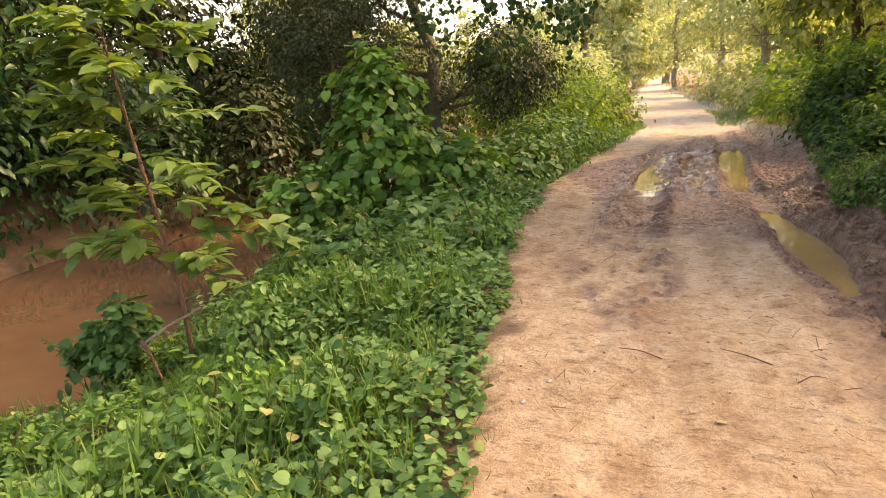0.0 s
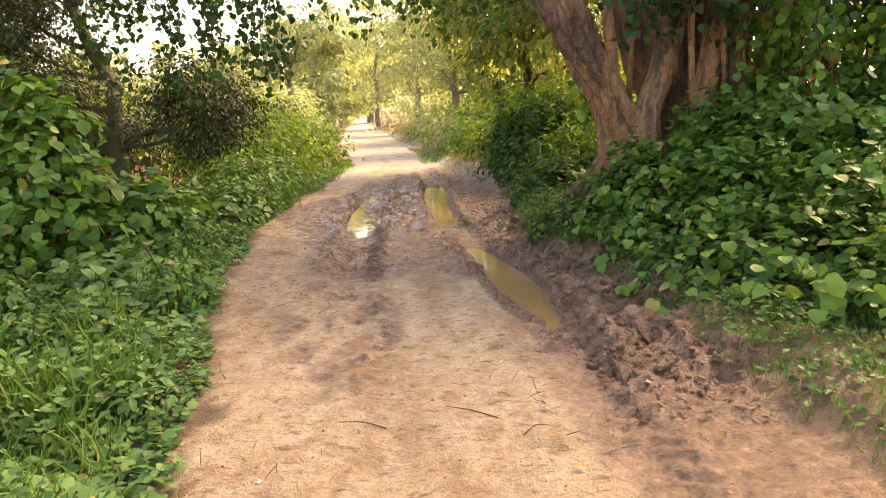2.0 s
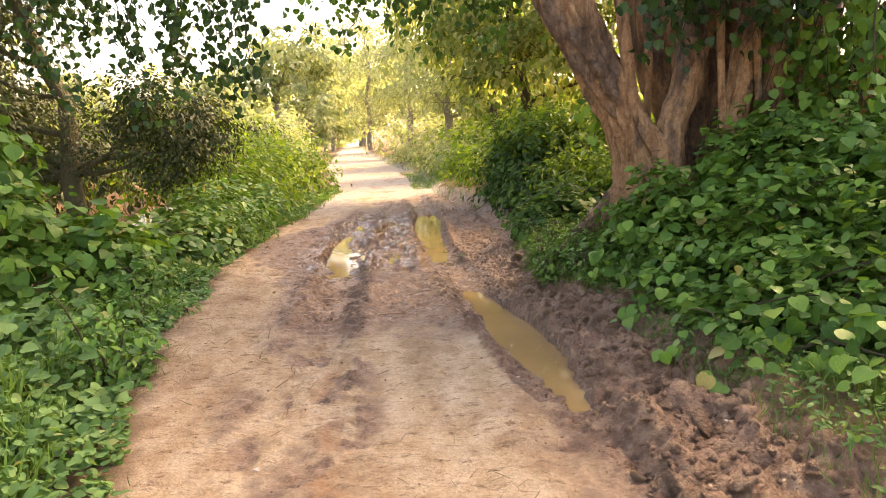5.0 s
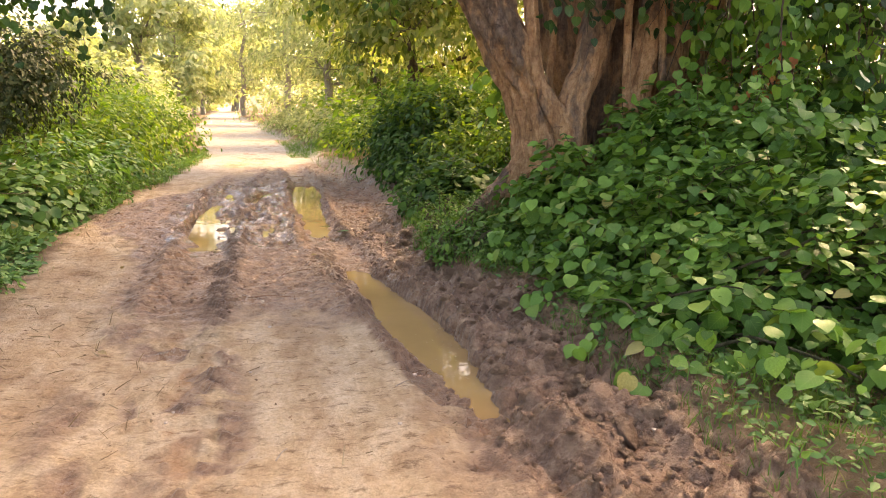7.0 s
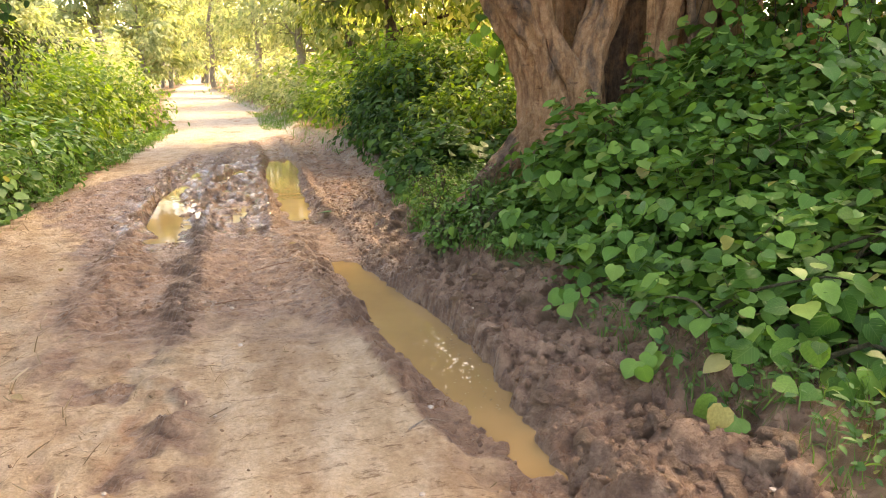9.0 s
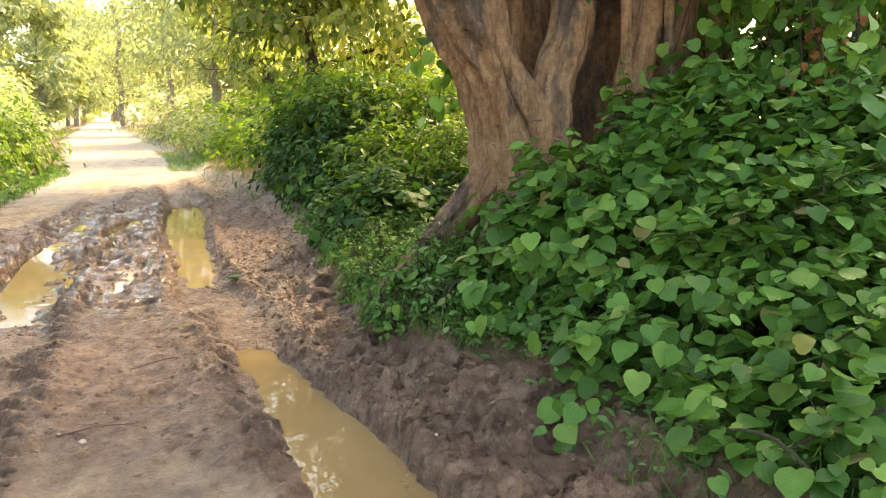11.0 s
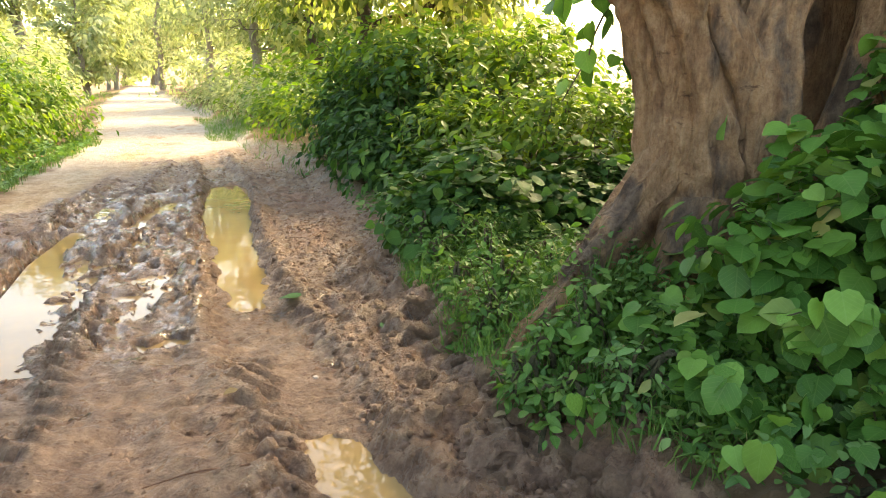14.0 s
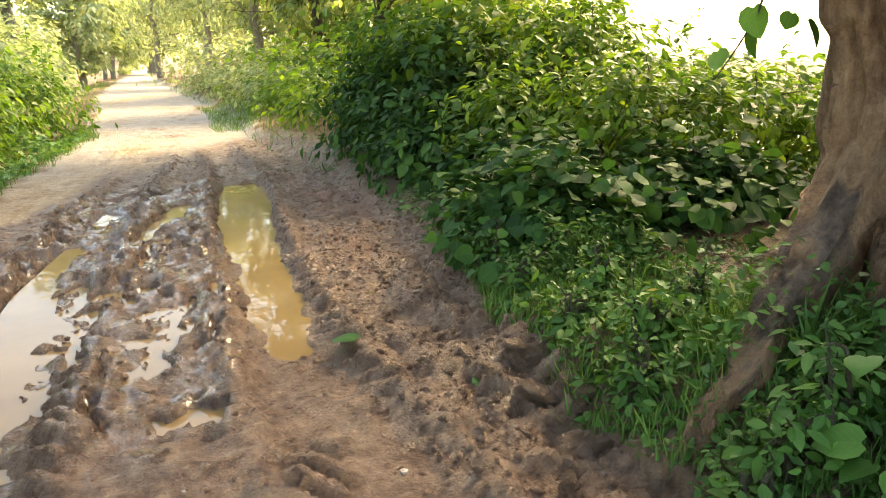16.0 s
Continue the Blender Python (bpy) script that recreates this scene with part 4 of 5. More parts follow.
bush("heart_leaved_shrub", "heart-leaved green shrub spilling over the bank toward the track",
     [(2.6, 5.1, 0.1, 0.7, 0.7, 0.42), (3.2, 4.9, 0.15, 1.0, 0.8, 0.6), (3.4, 3.9, 0.1, 1.0, 0.9, 0.55), (4.4, 5.0, 0.5, 1.3, 1.2, 0.9)],
     11000, HEART, 0.082, M_HEART, 24, None, 200, M_HEART_ONE, "", 0.7, 0.6, 0.6, "shrub", 110)
bush("heart_leaved_vine", "heart-leaved vine climbing up the fluted fig trunk",
     [(3.6, 7.4, 0.95, 0.7, 0.25, 0.55), (4.5, 7.3, 1.2, 0.9, 0.4, 0.8), (3.1, 7.4, 0.75, 0.45, 0.22, 0.35)], 3000, HEART, 0.09, M_HEART, 16, None, 0, None, "", 0.9, 0.4, 0.4, "vine", 30)
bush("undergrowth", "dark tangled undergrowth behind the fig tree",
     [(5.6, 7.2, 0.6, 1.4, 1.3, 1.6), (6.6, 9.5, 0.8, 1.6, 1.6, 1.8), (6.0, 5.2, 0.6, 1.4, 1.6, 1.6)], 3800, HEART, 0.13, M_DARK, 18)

# ---- weeds and bushes on the same side farther on ----
bush("weed_bush", "leafy dark green weeds at the foot of the fig tree",
     [(2.3, 10.0, 0.2, 0.7, 0.9, 0.5), (2.7, 11.0, 0.2, 0.9, 1.0, 0.5), (3.4, 10.0, 0.2, 1.0, 0.9, 0.55)], 9500, HEART, 0.088, M_MID, 26, None, 0, None, "", 0.6, 0.7, 0.55, "shrub", 90)
for x, y, h in ((1.5, 7.3, 0.12), (1.66, 7.36, 0.16), (1.84, 7.42, 0.2), (1.62, 7.95, 0.14), (1.8, 8.15, 0.18), (1.68, 8.5, 0.16), (1.9, 8.7, 0.22), (1.72, 9.1, 0.18), (2.0, 9.3, 0.24), (1.76, 9.6, 0.2), (2.1, 8.3, 0.2), (1.56, 7.1, 0.1), (1.75, 7.0, 0.15)):
    g = float(ground_height(np.array([x]), np.array([y]))[0])
    bush("verge_herb", "bright leafy herb clump growing among the fig roots", [(x, y, g + h * 0.4, 0.13, 0.13, h), (x + 0.09, y + 0.08, g + h * 0.3, 0.1, 0.1, h * 0.8)], 230, OVAL, 0.05, (M_GRASS, M_CREEP)[int(x * 100) % 2], 6, None, 0, None, "herbs on the verge", 0.2, 0.8, 0.7, "herb", 8)
bush("lime_bush", "bright green leafy bush beside the old fig trunk",
     [(3.5, 11.0, 0.7, 0.9, 0.8, 0.58), (2.9, 11.8, 0.7, 0.7, 0.7, 0.5), (3.8, 12.4, 0.6, 1.2, 1.0, 0.75), (4.4, 11.0, 0.7, 0.9, 0.8, 0.55), (5.4, 10.4, 0.55, 0.9, 0.8, 0.5)], 8500, OVAL, 0.1, M_LIME, 20, shoots=90)
bush("dark_bush", "dense dark green bush with glossy leaves beside the track",
     [(3.0, 13.4, 0.6, 1.25, 1.2, 0.9), (2.5, 14.6, 0.6, 0.9, 1.0, 0.85), (2.3, 12.6, 0.3, 0.6, 0.8, 0.5)], 11000, OVAL, 0.12, M_MID, 30, shoots=70)
# First two blobs put the dark bush's sunlit top into lime leaf colour.
bush("lime_bush", "yellow-green bush whose lime leaves also paint the dark bush's sunlit top",
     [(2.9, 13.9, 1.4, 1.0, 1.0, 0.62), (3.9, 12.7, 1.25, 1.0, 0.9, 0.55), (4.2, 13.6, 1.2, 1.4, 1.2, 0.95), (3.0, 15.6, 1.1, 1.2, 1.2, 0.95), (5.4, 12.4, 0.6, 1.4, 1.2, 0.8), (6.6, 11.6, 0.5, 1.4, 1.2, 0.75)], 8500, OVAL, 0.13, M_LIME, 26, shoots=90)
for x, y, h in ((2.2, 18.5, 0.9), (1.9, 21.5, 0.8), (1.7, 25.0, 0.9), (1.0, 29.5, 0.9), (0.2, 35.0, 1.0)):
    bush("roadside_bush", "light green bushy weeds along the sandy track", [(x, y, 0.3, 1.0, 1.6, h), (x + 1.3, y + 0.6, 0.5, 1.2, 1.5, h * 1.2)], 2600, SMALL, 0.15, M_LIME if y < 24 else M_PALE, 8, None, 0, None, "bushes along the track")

# ---- left bank ----
bush("vine_covered_bush", "tall bush smothered in green climbing vines on the canal bank",
     [(-4.0, 7.7, 0.2, 1.0, 1.0, 1.0), (-4.1, 7.8, 1.2, 0.62, 0.62, 0.8), (-3.2, 8.2, 0.1, 0.9, 0.9, 0.75), (-4.6, 6.9, -0.2, 0.8, 0.8, 0.8)], 5600, HEART, 0.12, M_HEART, 26, None, 0, None)
bush("bank_weeds", "low leafy weeds sloping down to the canal",
     [(-2.7, 6.2, -0.15, 0.75, 0.9, 0.45), (-2.2, 5.0, -0.15, 0.7, 0.9, 0.35), (-2.8, 9.9, 0.0, 0.8, 1.2, 0.6), (-3.3, 5.6, -0.35, 0.8, 0.8, 0.5)], 5200, HEART, 0.1, M_CREEP, 20)
for k in range(48):
    y = rng.uniform(1.0, 12.5)
    x = float(left_edge(y)) - rng.uniform(0.3, 3.4)
    h = rng.uniform(0.16, 0.45)
    g = float(ground_height(np.array([x]), np.array([y]))[0])
    bush("bank_weed", "small leafy weed clump on the sloping bank", [(x, y, g + h * 0.5, 0.3, 0.32, h), (x + 0.2, y + 0.15, g + h * 0.4, 0.24, 0.24, h * 0.8)], 460, OVAL, 0.062, (M_CREEP, M_HEART, M_GRASS)[k % 3], 5, None, 0, None, "weed clumps on the bank")
bush("bank_weeds", "leafy weeds with small leaves beside the track",
     [(-2.8, 11.6, 0.15, 0.8, 1.2, 0.7), (-2.5, 13.4, 0.15, 0.6, 1.2, 0.55)], 3200, OVAL, 0.12, M_HEART, 18)
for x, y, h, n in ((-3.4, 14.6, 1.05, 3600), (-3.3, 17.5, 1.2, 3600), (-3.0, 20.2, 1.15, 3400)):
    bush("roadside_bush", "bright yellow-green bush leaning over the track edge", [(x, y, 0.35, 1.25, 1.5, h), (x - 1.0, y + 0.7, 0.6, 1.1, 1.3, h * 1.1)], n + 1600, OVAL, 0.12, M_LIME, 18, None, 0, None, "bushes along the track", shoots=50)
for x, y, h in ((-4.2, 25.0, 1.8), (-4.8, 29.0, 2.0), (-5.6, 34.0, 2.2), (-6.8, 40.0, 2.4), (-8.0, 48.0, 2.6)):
    bush("roadside_bush", "far track bush with haze painted into its pale leaves", [(x, y, 0.5, 1.4, 2.4, h), (x - 1.4, y + 1.0, 0.8, 1.4, 2.2, h * 1.1)], 2600, SMALL, 0.22, M_PALE, 6, None, 0, None, "bushes along the track")

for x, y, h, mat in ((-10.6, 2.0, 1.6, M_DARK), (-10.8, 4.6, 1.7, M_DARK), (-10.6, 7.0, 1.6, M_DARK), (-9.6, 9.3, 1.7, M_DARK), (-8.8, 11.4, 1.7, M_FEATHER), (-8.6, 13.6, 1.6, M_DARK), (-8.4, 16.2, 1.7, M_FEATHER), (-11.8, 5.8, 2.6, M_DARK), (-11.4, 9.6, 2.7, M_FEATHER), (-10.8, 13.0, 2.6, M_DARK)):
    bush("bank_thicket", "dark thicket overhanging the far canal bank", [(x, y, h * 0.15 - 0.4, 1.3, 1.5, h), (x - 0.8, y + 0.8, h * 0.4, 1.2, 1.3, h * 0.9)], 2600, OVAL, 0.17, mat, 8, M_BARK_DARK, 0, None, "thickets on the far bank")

# sapling with arching two-ranked sprays over the water
SAP = [(-3.5, 3.2, -0.5), (-3.62, 3.28, 0.0), (-3.85, 3.4, 0.55), (-4.12, 3.52, 1.2), (-4.3, 3.58, 1.8), (-4.36, 3.6, 2.05)]
so = (SAP[0][0], SAP[0][1], float(ground_height(np.array(SAP[0][0]), np.array(SAP[0][1]))))
sapling = root("sapling", so, "young tree with large light green leaves arching over the canal", "sapling")
bole = spline([(so[0], so[1], so[2] - 0.05)] + SAP[1:], 40)
part("stem", fast_mesh("stem", *tube(local(bole, so), np.linspace(0.022, 0.007, 40), 8)), M_RED, sapling)
leaf_me = leaf_mesh("leaf", OVAL)
leaf_me.materials.append(M_TEAK)
many = []
for k in range(46):
    start = bole[10 + int(k * 29 / 45)]
    turn = (math.pi + rng.normal() * 0.55) if k % 3 else (rng.uniform(-1.0, 0.6))
    reach = rng.uniform(0.6, 1.25) * (1.0 - 0.009 * k)
    tip = start + np.array((math.cos(turn) * reach, math.sin(turn) * reach * 0.7, rng.uniform(-0.12, 0.25)))
    spray = bent(start, tip, 0.09, 0.02, 12)
    part("spray", fast_mesh("spray", *tube(local(spray, so), np.linspace(0.007, 0.0025, 12), 5)), M_STEM, sapling)
    run = unit(tip - start)
    across = unit(np.cross(run, (0, 0, 1.0)))
    for u in range(3, 12):
        for rank in (-1, 1):
            way = across * rank * 0.75 + run * 0.6 + np.array((0, 0, -0.3)) + rng.normal(size=3) * 0.15
            many.append((spray[u], np.array((0, 0, 1.0)) + rng.normal(size=3) * 0.28, way, rng.uniform(0.14, 0.25)))
pick_one = set(range(0, len(many), 3))
for k in sorted(pick_one):
    pos, up_, way, size = many[k]
    X, Y, N = leaf_frames(up_[None], way[None])
    ob = part("leaf", leaf_me, M_TEAK, sapling)
    ob.matrix_basis = Matrix((*[(X[0][r] * size, Y[0][r] * size, N[0][r] * size, pos[r] - so[r]) for r in range(3)], (0, 0, 0, 1)))
rest_ = [m for k, m in enumerate(many) if k not in pick_one]
part("foliage", leaf_cloud("foliage", OVAL, local(np.array([m[0] for m in rest_]), so), np.array([m[1] for m in rest_]), np.array([m[2] for m in rest_]), np.array([m[3] for m in rest_])), M_TEAK_MANY, sapling)["kind"] = "stuff"

bush("round_leaved_vine", "low vine with round leaves heaped round the sapling foot", [(-4.1, 3.15, -0.35, 0.22, 0.22, 0.3), (-4.4, 3.2, -0.6, 0.35, 0.3, 0.3)], 900, HEART, 0.085, M_CREEP, 10, None, 0, None, "", 0.5, 0.8, 0.6, "vine", 16)


def lying(name, label, points, radius, mat, category):
    p = spline(points, 14)
    o = tuple(p[0])
    ob = part(name, fast_mesh(name, *tube(local(p, o), np.linspace(radius, radius * 0.55, 14), 8, 0.06)), mat)
    ob.location = o
    return tagged(ob, label, category)


lying("broken_branch", "bleached broken branch leaning on the bank weeds", [(-3.76, 2.95, -0.33), (-3.6, 3.08, -0.2), (-3.4, 3.24, -0.08)], 0.016, M_PALEWOOD, "branch")
lying("broken_branch", "reddish broken stick on the canal bank", [(-3.76, 2.96, -0.29), (-3.6, 2.88, -0.36), (-3.42, 2.78, -0.48)], 0.017, M_RED, "branch")

# ---- trees ----
tree("acacia_tree", "slender leaning tree with dark feathery foliage in flat layers", (-3.85, 10.4, 0), (-5.3, 10.6, 5.2), 0.13,
     [(-5.5, 10.3, 2.7, 0.75), (-3.3, 10.6, 1.95, 0.75), (-2.6, 10.9, 1.75, 0.6), (-5.1, 10.2, 1.9, 0.8), (-6.0, 10.4, 3.4, 0.9), (-4.2, 10.4, 3.8, 0.7), (-5.0, 10.6, 4.6, 1.2), (-6.4, 10.0, 2.2, 0.9), (-6.6, 10.4, 4.4, 1.1), (-3.0, 10.7, 1.4, 0.75), (-6.0, 9.9, 1.3, 0.8), (-4.7, 10.9, 1.3, 0.7)], 46000, SMALL, 0.075, M_FEATHER, M_STEM, limbs=4)
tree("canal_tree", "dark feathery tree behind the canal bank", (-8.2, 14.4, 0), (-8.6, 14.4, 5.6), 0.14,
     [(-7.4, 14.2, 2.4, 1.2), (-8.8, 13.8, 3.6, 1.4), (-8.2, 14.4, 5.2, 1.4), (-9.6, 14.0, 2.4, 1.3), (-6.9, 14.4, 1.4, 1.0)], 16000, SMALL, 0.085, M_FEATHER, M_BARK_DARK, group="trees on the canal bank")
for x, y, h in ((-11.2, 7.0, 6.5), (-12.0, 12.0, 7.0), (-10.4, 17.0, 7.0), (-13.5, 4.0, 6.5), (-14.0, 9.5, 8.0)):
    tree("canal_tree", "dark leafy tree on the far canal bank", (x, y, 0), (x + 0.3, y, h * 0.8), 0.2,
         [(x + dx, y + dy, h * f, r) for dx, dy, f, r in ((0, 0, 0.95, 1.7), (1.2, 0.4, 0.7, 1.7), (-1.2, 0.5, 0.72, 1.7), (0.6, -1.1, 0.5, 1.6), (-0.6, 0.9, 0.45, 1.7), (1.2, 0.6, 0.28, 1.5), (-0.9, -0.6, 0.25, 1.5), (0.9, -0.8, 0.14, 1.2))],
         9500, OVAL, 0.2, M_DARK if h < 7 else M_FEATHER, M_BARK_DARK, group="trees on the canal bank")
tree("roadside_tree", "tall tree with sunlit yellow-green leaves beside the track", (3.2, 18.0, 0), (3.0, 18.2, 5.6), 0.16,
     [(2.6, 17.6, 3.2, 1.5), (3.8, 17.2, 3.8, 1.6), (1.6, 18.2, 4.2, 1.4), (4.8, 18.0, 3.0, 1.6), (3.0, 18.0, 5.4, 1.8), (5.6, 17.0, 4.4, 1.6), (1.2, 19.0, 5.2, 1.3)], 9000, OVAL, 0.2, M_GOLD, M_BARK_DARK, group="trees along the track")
# Added tree; its crown is out of view and blocks sun from the mud.
tree("roadside_tree", "unseen tree added so its high crown keeps sun off the mud", (10.6, 15.6, 0), (9.5, 15.4, 6.8), 0.2,
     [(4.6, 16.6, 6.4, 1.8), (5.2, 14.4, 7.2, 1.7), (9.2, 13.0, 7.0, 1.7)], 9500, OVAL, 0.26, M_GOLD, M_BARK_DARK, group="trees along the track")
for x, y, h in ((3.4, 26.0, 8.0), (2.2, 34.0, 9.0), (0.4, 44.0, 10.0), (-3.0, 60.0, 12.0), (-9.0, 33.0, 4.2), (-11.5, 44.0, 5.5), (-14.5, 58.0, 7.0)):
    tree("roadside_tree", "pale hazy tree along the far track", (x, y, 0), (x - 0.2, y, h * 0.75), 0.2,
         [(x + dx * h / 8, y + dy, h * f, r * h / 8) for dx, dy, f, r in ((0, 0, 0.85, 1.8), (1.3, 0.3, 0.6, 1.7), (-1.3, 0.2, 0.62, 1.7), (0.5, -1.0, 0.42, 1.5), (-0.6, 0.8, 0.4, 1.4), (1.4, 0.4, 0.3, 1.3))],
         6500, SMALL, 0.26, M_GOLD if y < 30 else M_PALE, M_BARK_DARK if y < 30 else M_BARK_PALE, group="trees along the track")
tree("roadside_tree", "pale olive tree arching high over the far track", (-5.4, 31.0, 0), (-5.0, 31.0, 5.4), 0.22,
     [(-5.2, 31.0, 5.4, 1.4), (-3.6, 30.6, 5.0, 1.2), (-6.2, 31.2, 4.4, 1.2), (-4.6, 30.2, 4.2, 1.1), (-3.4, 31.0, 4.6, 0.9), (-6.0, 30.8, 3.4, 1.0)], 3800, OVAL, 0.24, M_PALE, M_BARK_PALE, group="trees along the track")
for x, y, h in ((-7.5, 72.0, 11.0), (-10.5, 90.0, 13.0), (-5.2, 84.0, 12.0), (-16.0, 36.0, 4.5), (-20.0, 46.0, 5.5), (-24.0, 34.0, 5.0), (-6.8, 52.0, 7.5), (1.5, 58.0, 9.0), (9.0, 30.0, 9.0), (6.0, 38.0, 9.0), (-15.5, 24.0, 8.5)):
    tree("roadside_tree", "distant tree with haze painted into its pale leaves and bark", (x, y, 0), (x - 0.2, y, h * 0.75), 0.2,
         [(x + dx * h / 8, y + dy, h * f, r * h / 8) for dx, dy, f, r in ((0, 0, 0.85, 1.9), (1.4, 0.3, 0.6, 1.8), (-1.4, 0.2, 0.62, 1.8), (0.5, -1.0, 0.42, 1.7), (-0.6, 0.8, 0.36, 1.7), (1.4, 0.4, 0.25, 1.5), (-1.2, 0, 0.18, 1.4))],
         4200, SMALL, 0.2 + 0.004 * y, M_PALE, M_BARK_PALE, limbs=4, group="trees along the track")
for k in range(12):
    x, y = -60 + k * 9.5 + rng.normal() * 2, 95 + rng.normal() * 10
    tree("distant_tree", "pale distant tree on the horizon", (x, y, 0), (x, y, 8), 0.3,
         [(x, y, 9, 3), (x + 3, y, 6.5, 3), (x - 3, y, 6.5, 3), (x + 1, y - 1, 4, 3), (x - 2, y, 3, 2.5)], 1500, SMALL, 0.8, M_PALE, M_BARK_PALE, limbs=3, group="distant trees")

for x, y, h, mat in ((-7.0, 17.0, 2.2, M_FEATHER), (-6.4, 21.0, 2.4, M_LIME), (-8.5, 26.0, 2.8, M_GOLD), (-13.0, 15.0, 2.2, M_FEATHER), (-16.0, 20.0, 3.0, M_LIME), (-13.0, 27.0, 3.0, M_GOLD), (-20.0, 12.0, 3.0, M_FEATHER), (-18.0, 5.0, 3.0, M_DARK), (-14.5, 1.5, 2.4, M_DARK), (-12.6, 10.0, 1.6, M_FEATHER), (-10.4, 13.5, 1.4, M_DARK), (-11.8, 5.5, 1.3, M_DARK), (-11.2, 8.3, 1.2, M_DARK), (-11.0, 20.0, 2.2, M_LIME),
                     (6.0, 18.5, 2.4, M_GOLD), (5.0, 22.0, 2.4, M_LIME), (8.0, 24.0, 2.6, M_GOLD), (4.0, 28.0, 2.4, M_LIME), (9.0, 9.0, 1.4, M_DARK), (9.5, 6.0, 1.6, M_DARK), (3.0, 38.0, 2.8, M_PALE), (-12.0, 38.0, 3.0, M_PALE), (1.0, 50.0, 3.0, M_PALE)):
    bush("thicket", "leafy thicket filling the ground behind the track", [(x, y, h * 0.3, h * 0.95, h * 0.8, h * 0.8), (x + h * 0.7, y + 0.4, h * 0.25, h * 0.7, h * 0.7, h * 0.55), (x - h * 0.7, y - 0.3, h * 0.3, h * 0.7, h * 0.7, h * 0.65)], 1700, OVAL, 0.1 + h * 0.06, mat, 6, M_BARK_DARK, 0, None, "thickets behind the track")

# ---- creepers and grass ----
def carpet(name, label, xs, ys, count, template, size, mat, inside, lift=(0.02, 0.16), upright=False, category="undergrowth"):
    x, y = rng.uniform(*xs, count), rng.uniform(*ys, count)
    keep = inside(x, y)
    x, y = x[keep], y[keep]
    n = len(x)
    edge = sstep(0.0, 0.7, np.maximum(left_edge(y) - x, x - right_edge(y)))
    heap = (0.55 + 2.6 * fbm(x * 1.4, y * 1.4, 91)) * (0.25 + 0.75 * edge)
    z = ground_height(x, y) + (0 if upright else rng.uniform(*lift, n) * np.clip(heap, 0.15, 2))
    p = np.stack([x, y, z], -1)
    if upright:
        lean = rng.normal(size=(n, 3)) * 0.35
        ax, nrm = np.array((0, 0, 1.0)) + lean, rng.normal(size=(n, 3)) * (1, 1, 0.2)
    else:
        nrm, ax = np.array((0, 0, 1.0)) + rng.normal(size=(n, 3)) * 0.42, rng.normal(size=(n, 3)) * (1, 1, 0.4)
    ob = part(name, leaf_cloud(name, template, p, nrm, ax, size * rng.uniform(0.5, 1.25, n) * (np.clip(heap, 0.5, 1.4) if upright else 1)), mat)
    return tagged(ob, label, category, kind="stuff")


def left_strip(near, far):
    return lambda x, y: ((left_edge(y) - x + 0.35 * fbm(x * 2, y * 2, 95)) > near) & ((left_edge(y) - x) < far) & (bank_height(x, y) > -1.13)


def right_strip(near, far, start, end):
    return lambda x, y: ((x - right_edge(y) + 0.35 * fbm(x * 2, y * 2, 97)) > near) & ((x - right_edge(y)) < far) & (y > start) & (y < end)


carpet("creeper", "low green creeper carpeting the sloping bank", (-6.5, 0), (0.2, 8.5), 62000, HEART, 0.052, M_CREEP, left_strip(0.03, 4.6), (0.02, 0.36))
carpet("creeper", "low green creeper along the track edge", (-5, 0), (8, 20), 16000, HEART, 0.075, M_CREEP, left_strip(0.05, 2.6), (0.02, 0.4))
carpet("bank_grass", "long green grass on the canal bank", (-6.5, 0), (-0.5, 9), 46000, BLADE, 0.36, M_GRASS, left_strip(0.35, 4.6), upright=True, category="grass")
carpet("edge_grass", "short grass fringing the sandy track", (-3, 0), (0.5, 22), 6000, BLADE, 0.13, M_GRASS, left_strip(-0.06, 0.3), upright=True, category="grass")
carpet("edge_grass", "green grass tufts between mud and fig roots", (1.2, 3.2), (6.6, 10.5), 22000, BLADE, 0.2, M_GRASS, right_strip(0.08, 0.95, 6.6, 10.5), upright=True, category="grass")
carpet("edge_grass", "sparse grass and weeds beside the muddy verge", (1.5, 4.0), (1.2, 5.6), 7000, BLADE, 0.18, M_GRASS, right_strip(0.0, 1.6, 1.2, 5.6), upright=True, category="grass")
carpet("edge_weeds", "small leafy weeds beside the fig roots", (1.2, 4.5), (1.2, 12), 26000, OVAL, 0.052, M_CREEP, right_strip(0.12, 1.5, 1.2, 12), (0.02, 0.24))
carpet("edge_weeds", "bright narrow-leaved herbs at the foot of the fig root", (1.2, 3.0), (6.6, 10.2), 11000, OVAL, 0.05, M_GRASS, right_strip(0.12, 1.1, 6.6, 10.2), (0.03, 0.3))
carpet("far_grass", "sunlit grass beside the far track", (-3, 6), (14, 45), 14000, BLADE, 0.3, M_GRASS, right_strip(-0.1, 2.0, 14, 45), upright=True, category="grass")
carpet("far_grass", "sunlit grass along the far bank of the track", (-16, 0), (18, 60), 12000, BLADE, 0.35, M_GRASS, left_strip(0.0, 2.5), upright=True, category="grass")

carpet("verge_grass", "pale sunlit grass patch at the bend of the track", (-1.5, 1.6), (19.5, 27.0), 9000, BLADE, 0.22, M_GRASS, right_strip(-0.45, 0.4, 19.5, 27.0), upright=True, category="grass")
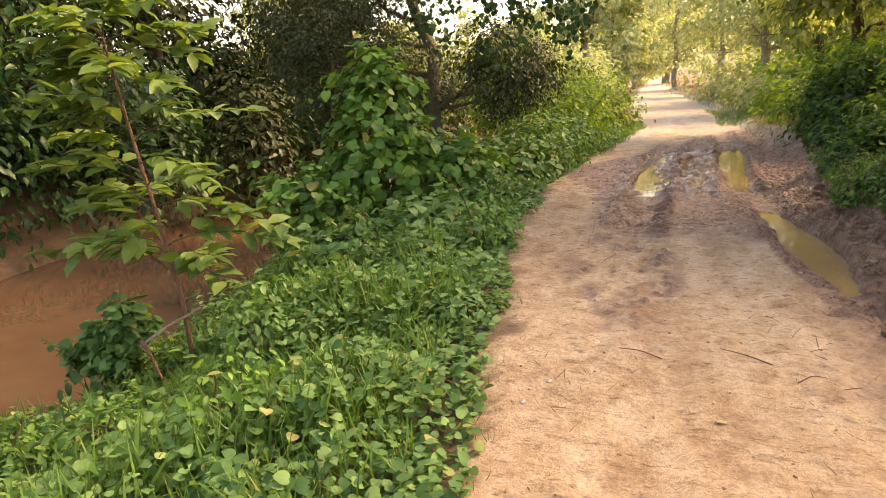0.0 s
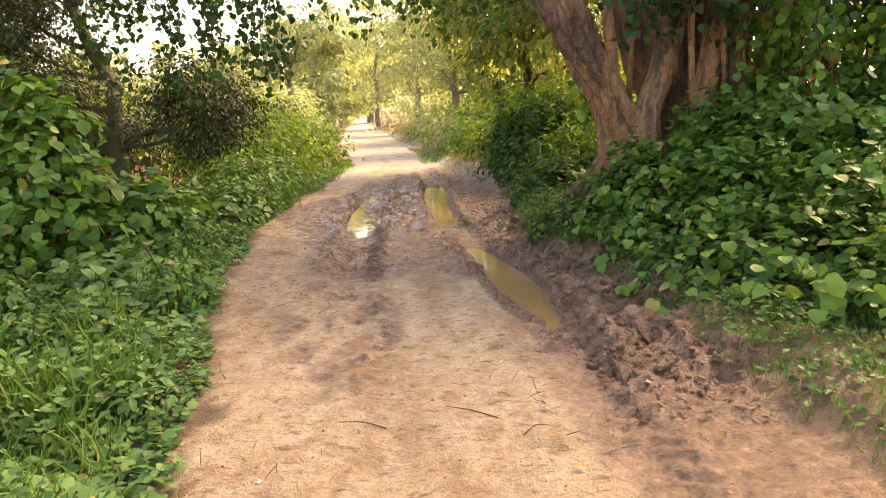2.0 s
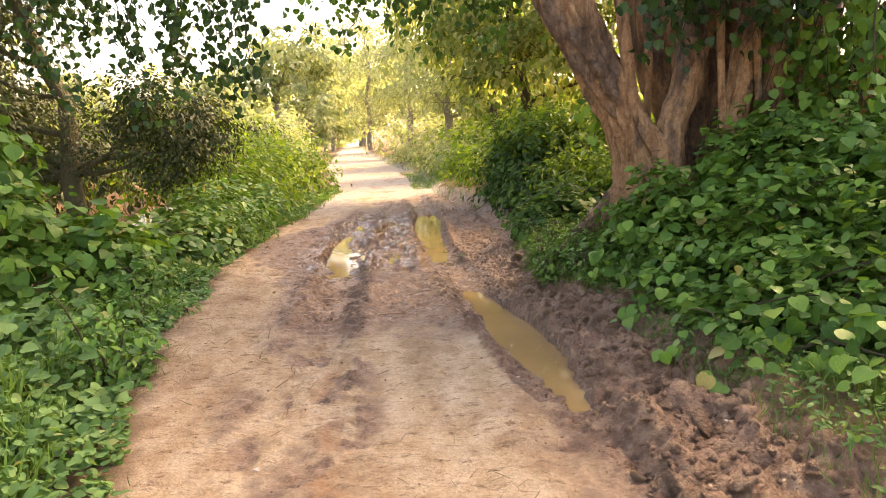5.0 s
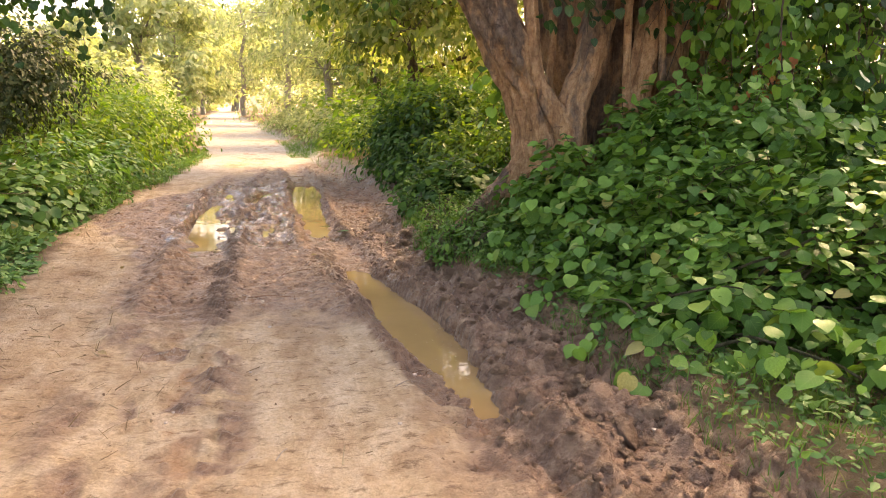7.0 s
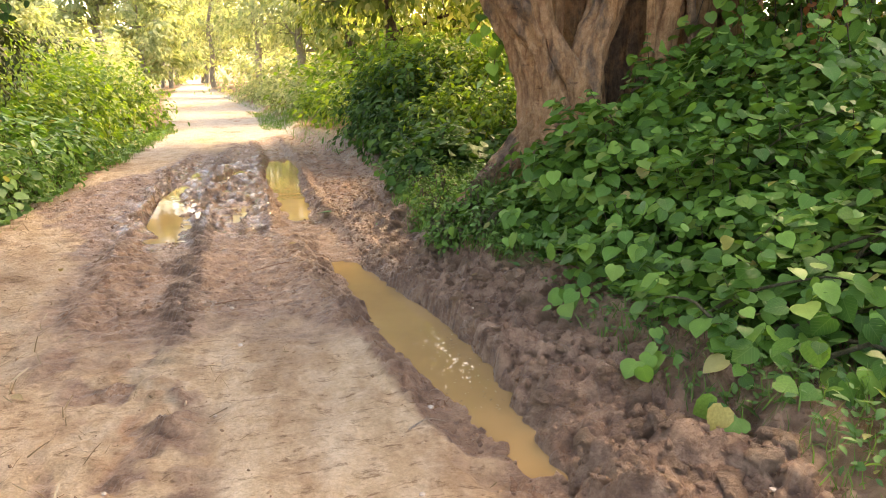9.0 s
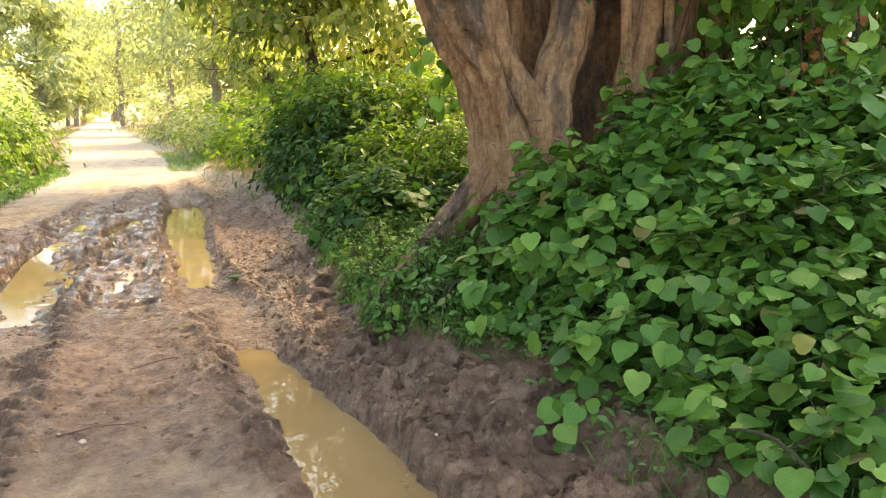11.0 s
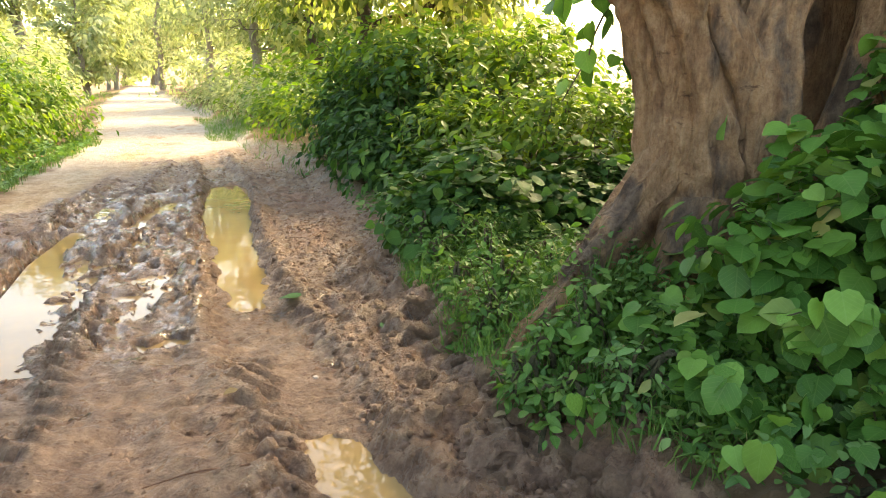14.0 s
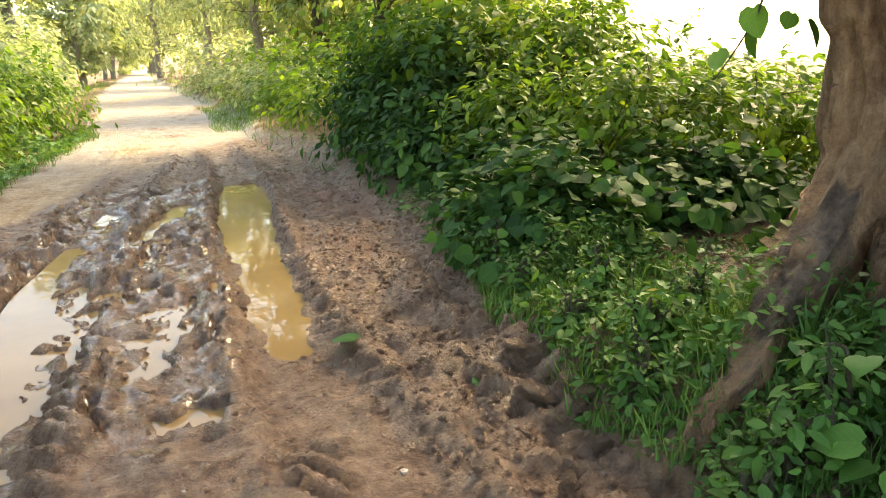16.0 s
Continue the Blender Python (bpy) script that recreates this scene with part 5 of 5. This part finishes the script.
carpet("edge_grass", "grass fringe drooping over the eroded track shoulder", (-3.4, -1.2), (13.0, 21.0), 7000, BLADE, 0.24, M_GRASS, left_strip(-0.1, 0.5), upright=True, category="grass")

# ---- litter on the track ----
def at_ground(x, y, lift=0.0):
    return (x, y, float(ground_height(np.array([x]), np.array([y]))[0]) + lift)


for x, y, turn, length, mat, lab in ((0.86, 4.9, 0.5, 0.2, M_PALEWOOD, "short bleached stick lying at the puddle edge"), (1.12, 2.7, 0.4, 0.22, M_PALEWOOD, "thin dry stick lying on the sand"), (0.2, 4.2, 1.2, 0.12, M_PALEWOOD, "curled dry stalk on the sandy track"),
                                     (0.45, 3.1, 2.6, 0.3, M_RED, "dry brown twig pressed into the sand"), (-0.1, 3.0, 2.9, 0.25, M_RED, "dry brown twig pressed into the sand"), (0.1, 6.6, 0.3, 0.3, M_RED, "thin dark twig on drying mud"), (0.35, 7.3, 2.9, 0.35, M_RED, "thin dark twig on drying mud"), (0.75, 2.9, 0.6, 0.16, M_RED, "small dry stem on the sand")):
    c, s = math.cos(turn) * length / 2, math.sin(turn) * length / 2
    lying("stick", lab, [at_ground(x - c, y - s, 0.006), at_ground(x, y + 0.015, 0.012), at_ground(x + c, y + s, 0.007)], 0.0038, mat, "stick")
dead_me = leaf_mesh("fallen_leaf", OVAL)
dead_me.materials.append(M_DEAD)
green_me = leaf_mesh("fallen_leaf", HEART)
green_me.materials.append(M_HEART_ONE)
for k, (x, y) in enumerate([(0.88, 9.05), (1.25, 8.5), (1.2, 12.4), (0.5, 7.9), (1.4, 4.2), (1.75, 3.4), (1.6, 2.7), (1.3, 2.9), (0.9, 2.5), (1.9, 3.0), (1.3, 10.0), (1.1, 9.8), (-0.8, 5.5), (-1.1, 7.5), (0.3, 2.3), (1.5, 6.4), (1.45, 7.3)]):
    green = k in (0, 1)
    ob = part("fallen_leaf", green_me if green else dead_me, None)
    sc = (0.13 if k == 0 else 0.09) * (1 if k < 3 else 0.75)
    ob.matrix_basis = Matrix.LocRotScale(at_ground(x, y, 0.015), Euler((rng.normal() * 0.2, rng.normal() * 0.2, rng.uniform(0, 6.28))), (sc, sc, sc))
    tagged(ob, "green fig leaf fallen on wet mud" if green else "small dry brown leaf lying on the track", "leaf", "fallen leaves")
for k in range(26):
    x, y = rng.uniform(-0.7, 1.9), rng.uniform(2.0, 8.5)
    bm = bmesh.new()
    bmesh.ops.create_icosphere(bm, subdivisions=1, radius=rng.uniform(0.008, 0.02))
    for v in bm.verts:
        v.co *= rng.uniform(0.75, 1.15)
        v.co.z *= 0.6
    me = bpy.data.meshes.new("pebble")
    bm.to_mesh(me)
    bm.free()
    ob = part("pebble", me, M_STONE)
    ob.location = at_ground(x, y, 0.003)
    tagged(ob, "small pale clod of dry earth on the track", "pebble", "pebbles")


carpet("straw_litter", "scattered bits of dry straw and bark on the sand", (-1.9, 2.0), (1.0, 9.0), 4500, STRAW, 0.075, M_DEAD_MANY, lambda x, y: (track_cover(x, y) > 0.5) & (mud_cover(x, y) < 0.5) & (fbm(x * 1.5, y * 1.5, 99) > -0.02), (0.002, 0.008), category="litter")


def crumbs(name, label, xs, ys, count, sizes, mat, inside):
    """Loose angular lumps of earth, half sunk."""
    bm = bmesh.new()
    bmesh.ops.create_icosphere(bm, subdivisions=1, radius=1.0)
    tv = np.array([v.co[:] for v in bm.verts]) * rng.uniform(0.55, 1.3, (len(bm.verts), 1))
    tf = np.array([[v.index for v in f.verts] for f in bm.faces])
    bm.free()
    x, y = rng.uniform(*xs, count), rng.uniform(*ys, count)
    keep = inside(x, y)
    x, y = x[keep], y[keep]
    n = len(x)
    size = sizes[0] + (sizes[1] - sizes[0]) * rng.random(n) ** 3
    p = np.stack([x, y, ground_height(x, y) - size * 0.3], -1)
    a, b, c = leaf_frames(rng.normal(size=(n, 3)) + np.array((0, 0, 1.2)), rng.normal(size=(n, 3)))
    k = size[:, None] * rng.uniform(0.6, 1.25, (n, 3)) * (1.15, 1.15, 0.7)
    v = p[:, None] + tv[None, :, 0:1] * (a * k[:, 0:1])[:, None] + tv[None, :, 1:2] * (b * k[:, 1:2])[:, None] + tv[None, :, 2:3] * (c * k[:, 2:3])[:, None]
    f = tf[None] + (np.arange(n) * len(tv))[:, None, None]
    return tagged(part(name, fast_mesh(name, v.reshape(-1, 3), f.reshape(-1, 3), True), mat), label, "earth", kind="stuff")


def in_mud(x, y):
    d = np.full(len(x), 9.0)
    for line in PUDDLES.values():
        d = np.minimum(d, puddle_reach(x, y, line))
    return (mud_cover(x, y) > 0.55) & (track_cover(x, y) > 0.6) & (d > 0.06)


crumbs("mud_crumbs", "crumbly clods of churned brown mud", (0.95, 2.2), (2.9, 11.5), 8000, (0.004, 0.026), M_MUD, in_mud)
crumbs("mud_crumbs", "small lumps of trampled wet mud between the ruts", (-1.9, 1.9), (6.0, 16.0), 15000, (0.003, 0.022), M_MUD, in_mud)
crumbs("earth_crumbs", "fine dry crumbs of sandy earth on the track", (-2.0, 2.1), (1.0, 10.0), 3600, (0.002, 0.013), M_CRUMB, lambda x, y: (track_cover(x, y) > 0.5) & (mud_cover(x, y) < 0.6) & (vnoise(x * 2, y * 2, 101) > 0.35))

n = 90
fx, fy = rng.normal(1.17, 0.07, n), rng.uniform(5.0, 6.0, n)
tagged(part("floating_litter", leaf_cloud("floating_litter", SMALL, np.stack([fx, fy, np.full(n, WATER_Z + 0.003)], -1), np.array((0, 0, 1.0)) + rng.normal(size=(n, 3)) * 0.05, rng.normal(size=(n, 3)) * (1, 1, 0.05), rng.uniform(0.006, 0.022, n)), M_DEAD_MANY), "tiny dry petals and chaff floating on the puddle", "litter", kind="stuff")

# ---- clods of mud that lie loose on the verge and between the ruts ----
clod_meshes = []
for k in range(5):
    bm = bmesh.new()
    bmesh.ops.create_icosphere(bm, subdivisions=2, radius=1.0)
    stretch_ = rng.uniform(0.7, 1.25, 3)
    for v in bm.verts:
        n_ = v.co.normalized()
        dent = 0.55 * noise.noise(n_ * 1.3 + Vector((k * 7.1, 0, 0))) + 0.3 * noise.noise(n_ * 3.1 + Vector((0, k * 5.3, 0)))
        v.co = Vector((n_.x * stretch_[0], n_.y * stretch_[1], n_.z * 0.6)) * (1 + dent + rng.uniform(-0.1, 0.1))
    me = bpy.data.meshes.new("clod")
    bm.to_mesh(me)
    bm.free()
    me.materials.append(M_CLOD)
    clod_meshes.append(me)
cx, cy = np.concatenate([rng.uniform(1.2, 2.05, 700), rng.uniform(-1.2, 1.5, 160)]), np.concatenate([rng.uniform(3.3, 9.0, 700), rng.uniform(8.0, 14.0, 160)])
ok = in_mud(cx, cy)
cx, cy = cx[ok][:300], cy[ok][:300]
cz = ground_height(cx, cy)
for k in range(len(cx)):
    size = 0.018 + 0.05 * rng.random() ** 2.2
    ob = part("clod", clod_meshes[k % 5], M_CLOD, ground)
    ob.matrix_basis = Matrix.LocRotScale((cx[k], cy[k], cz[k] - size * 0.12), Euler((rng.normal() * 0.5, rng.normal() * 0.5, rng.uniform(0, 6.28))), (size, size, size))
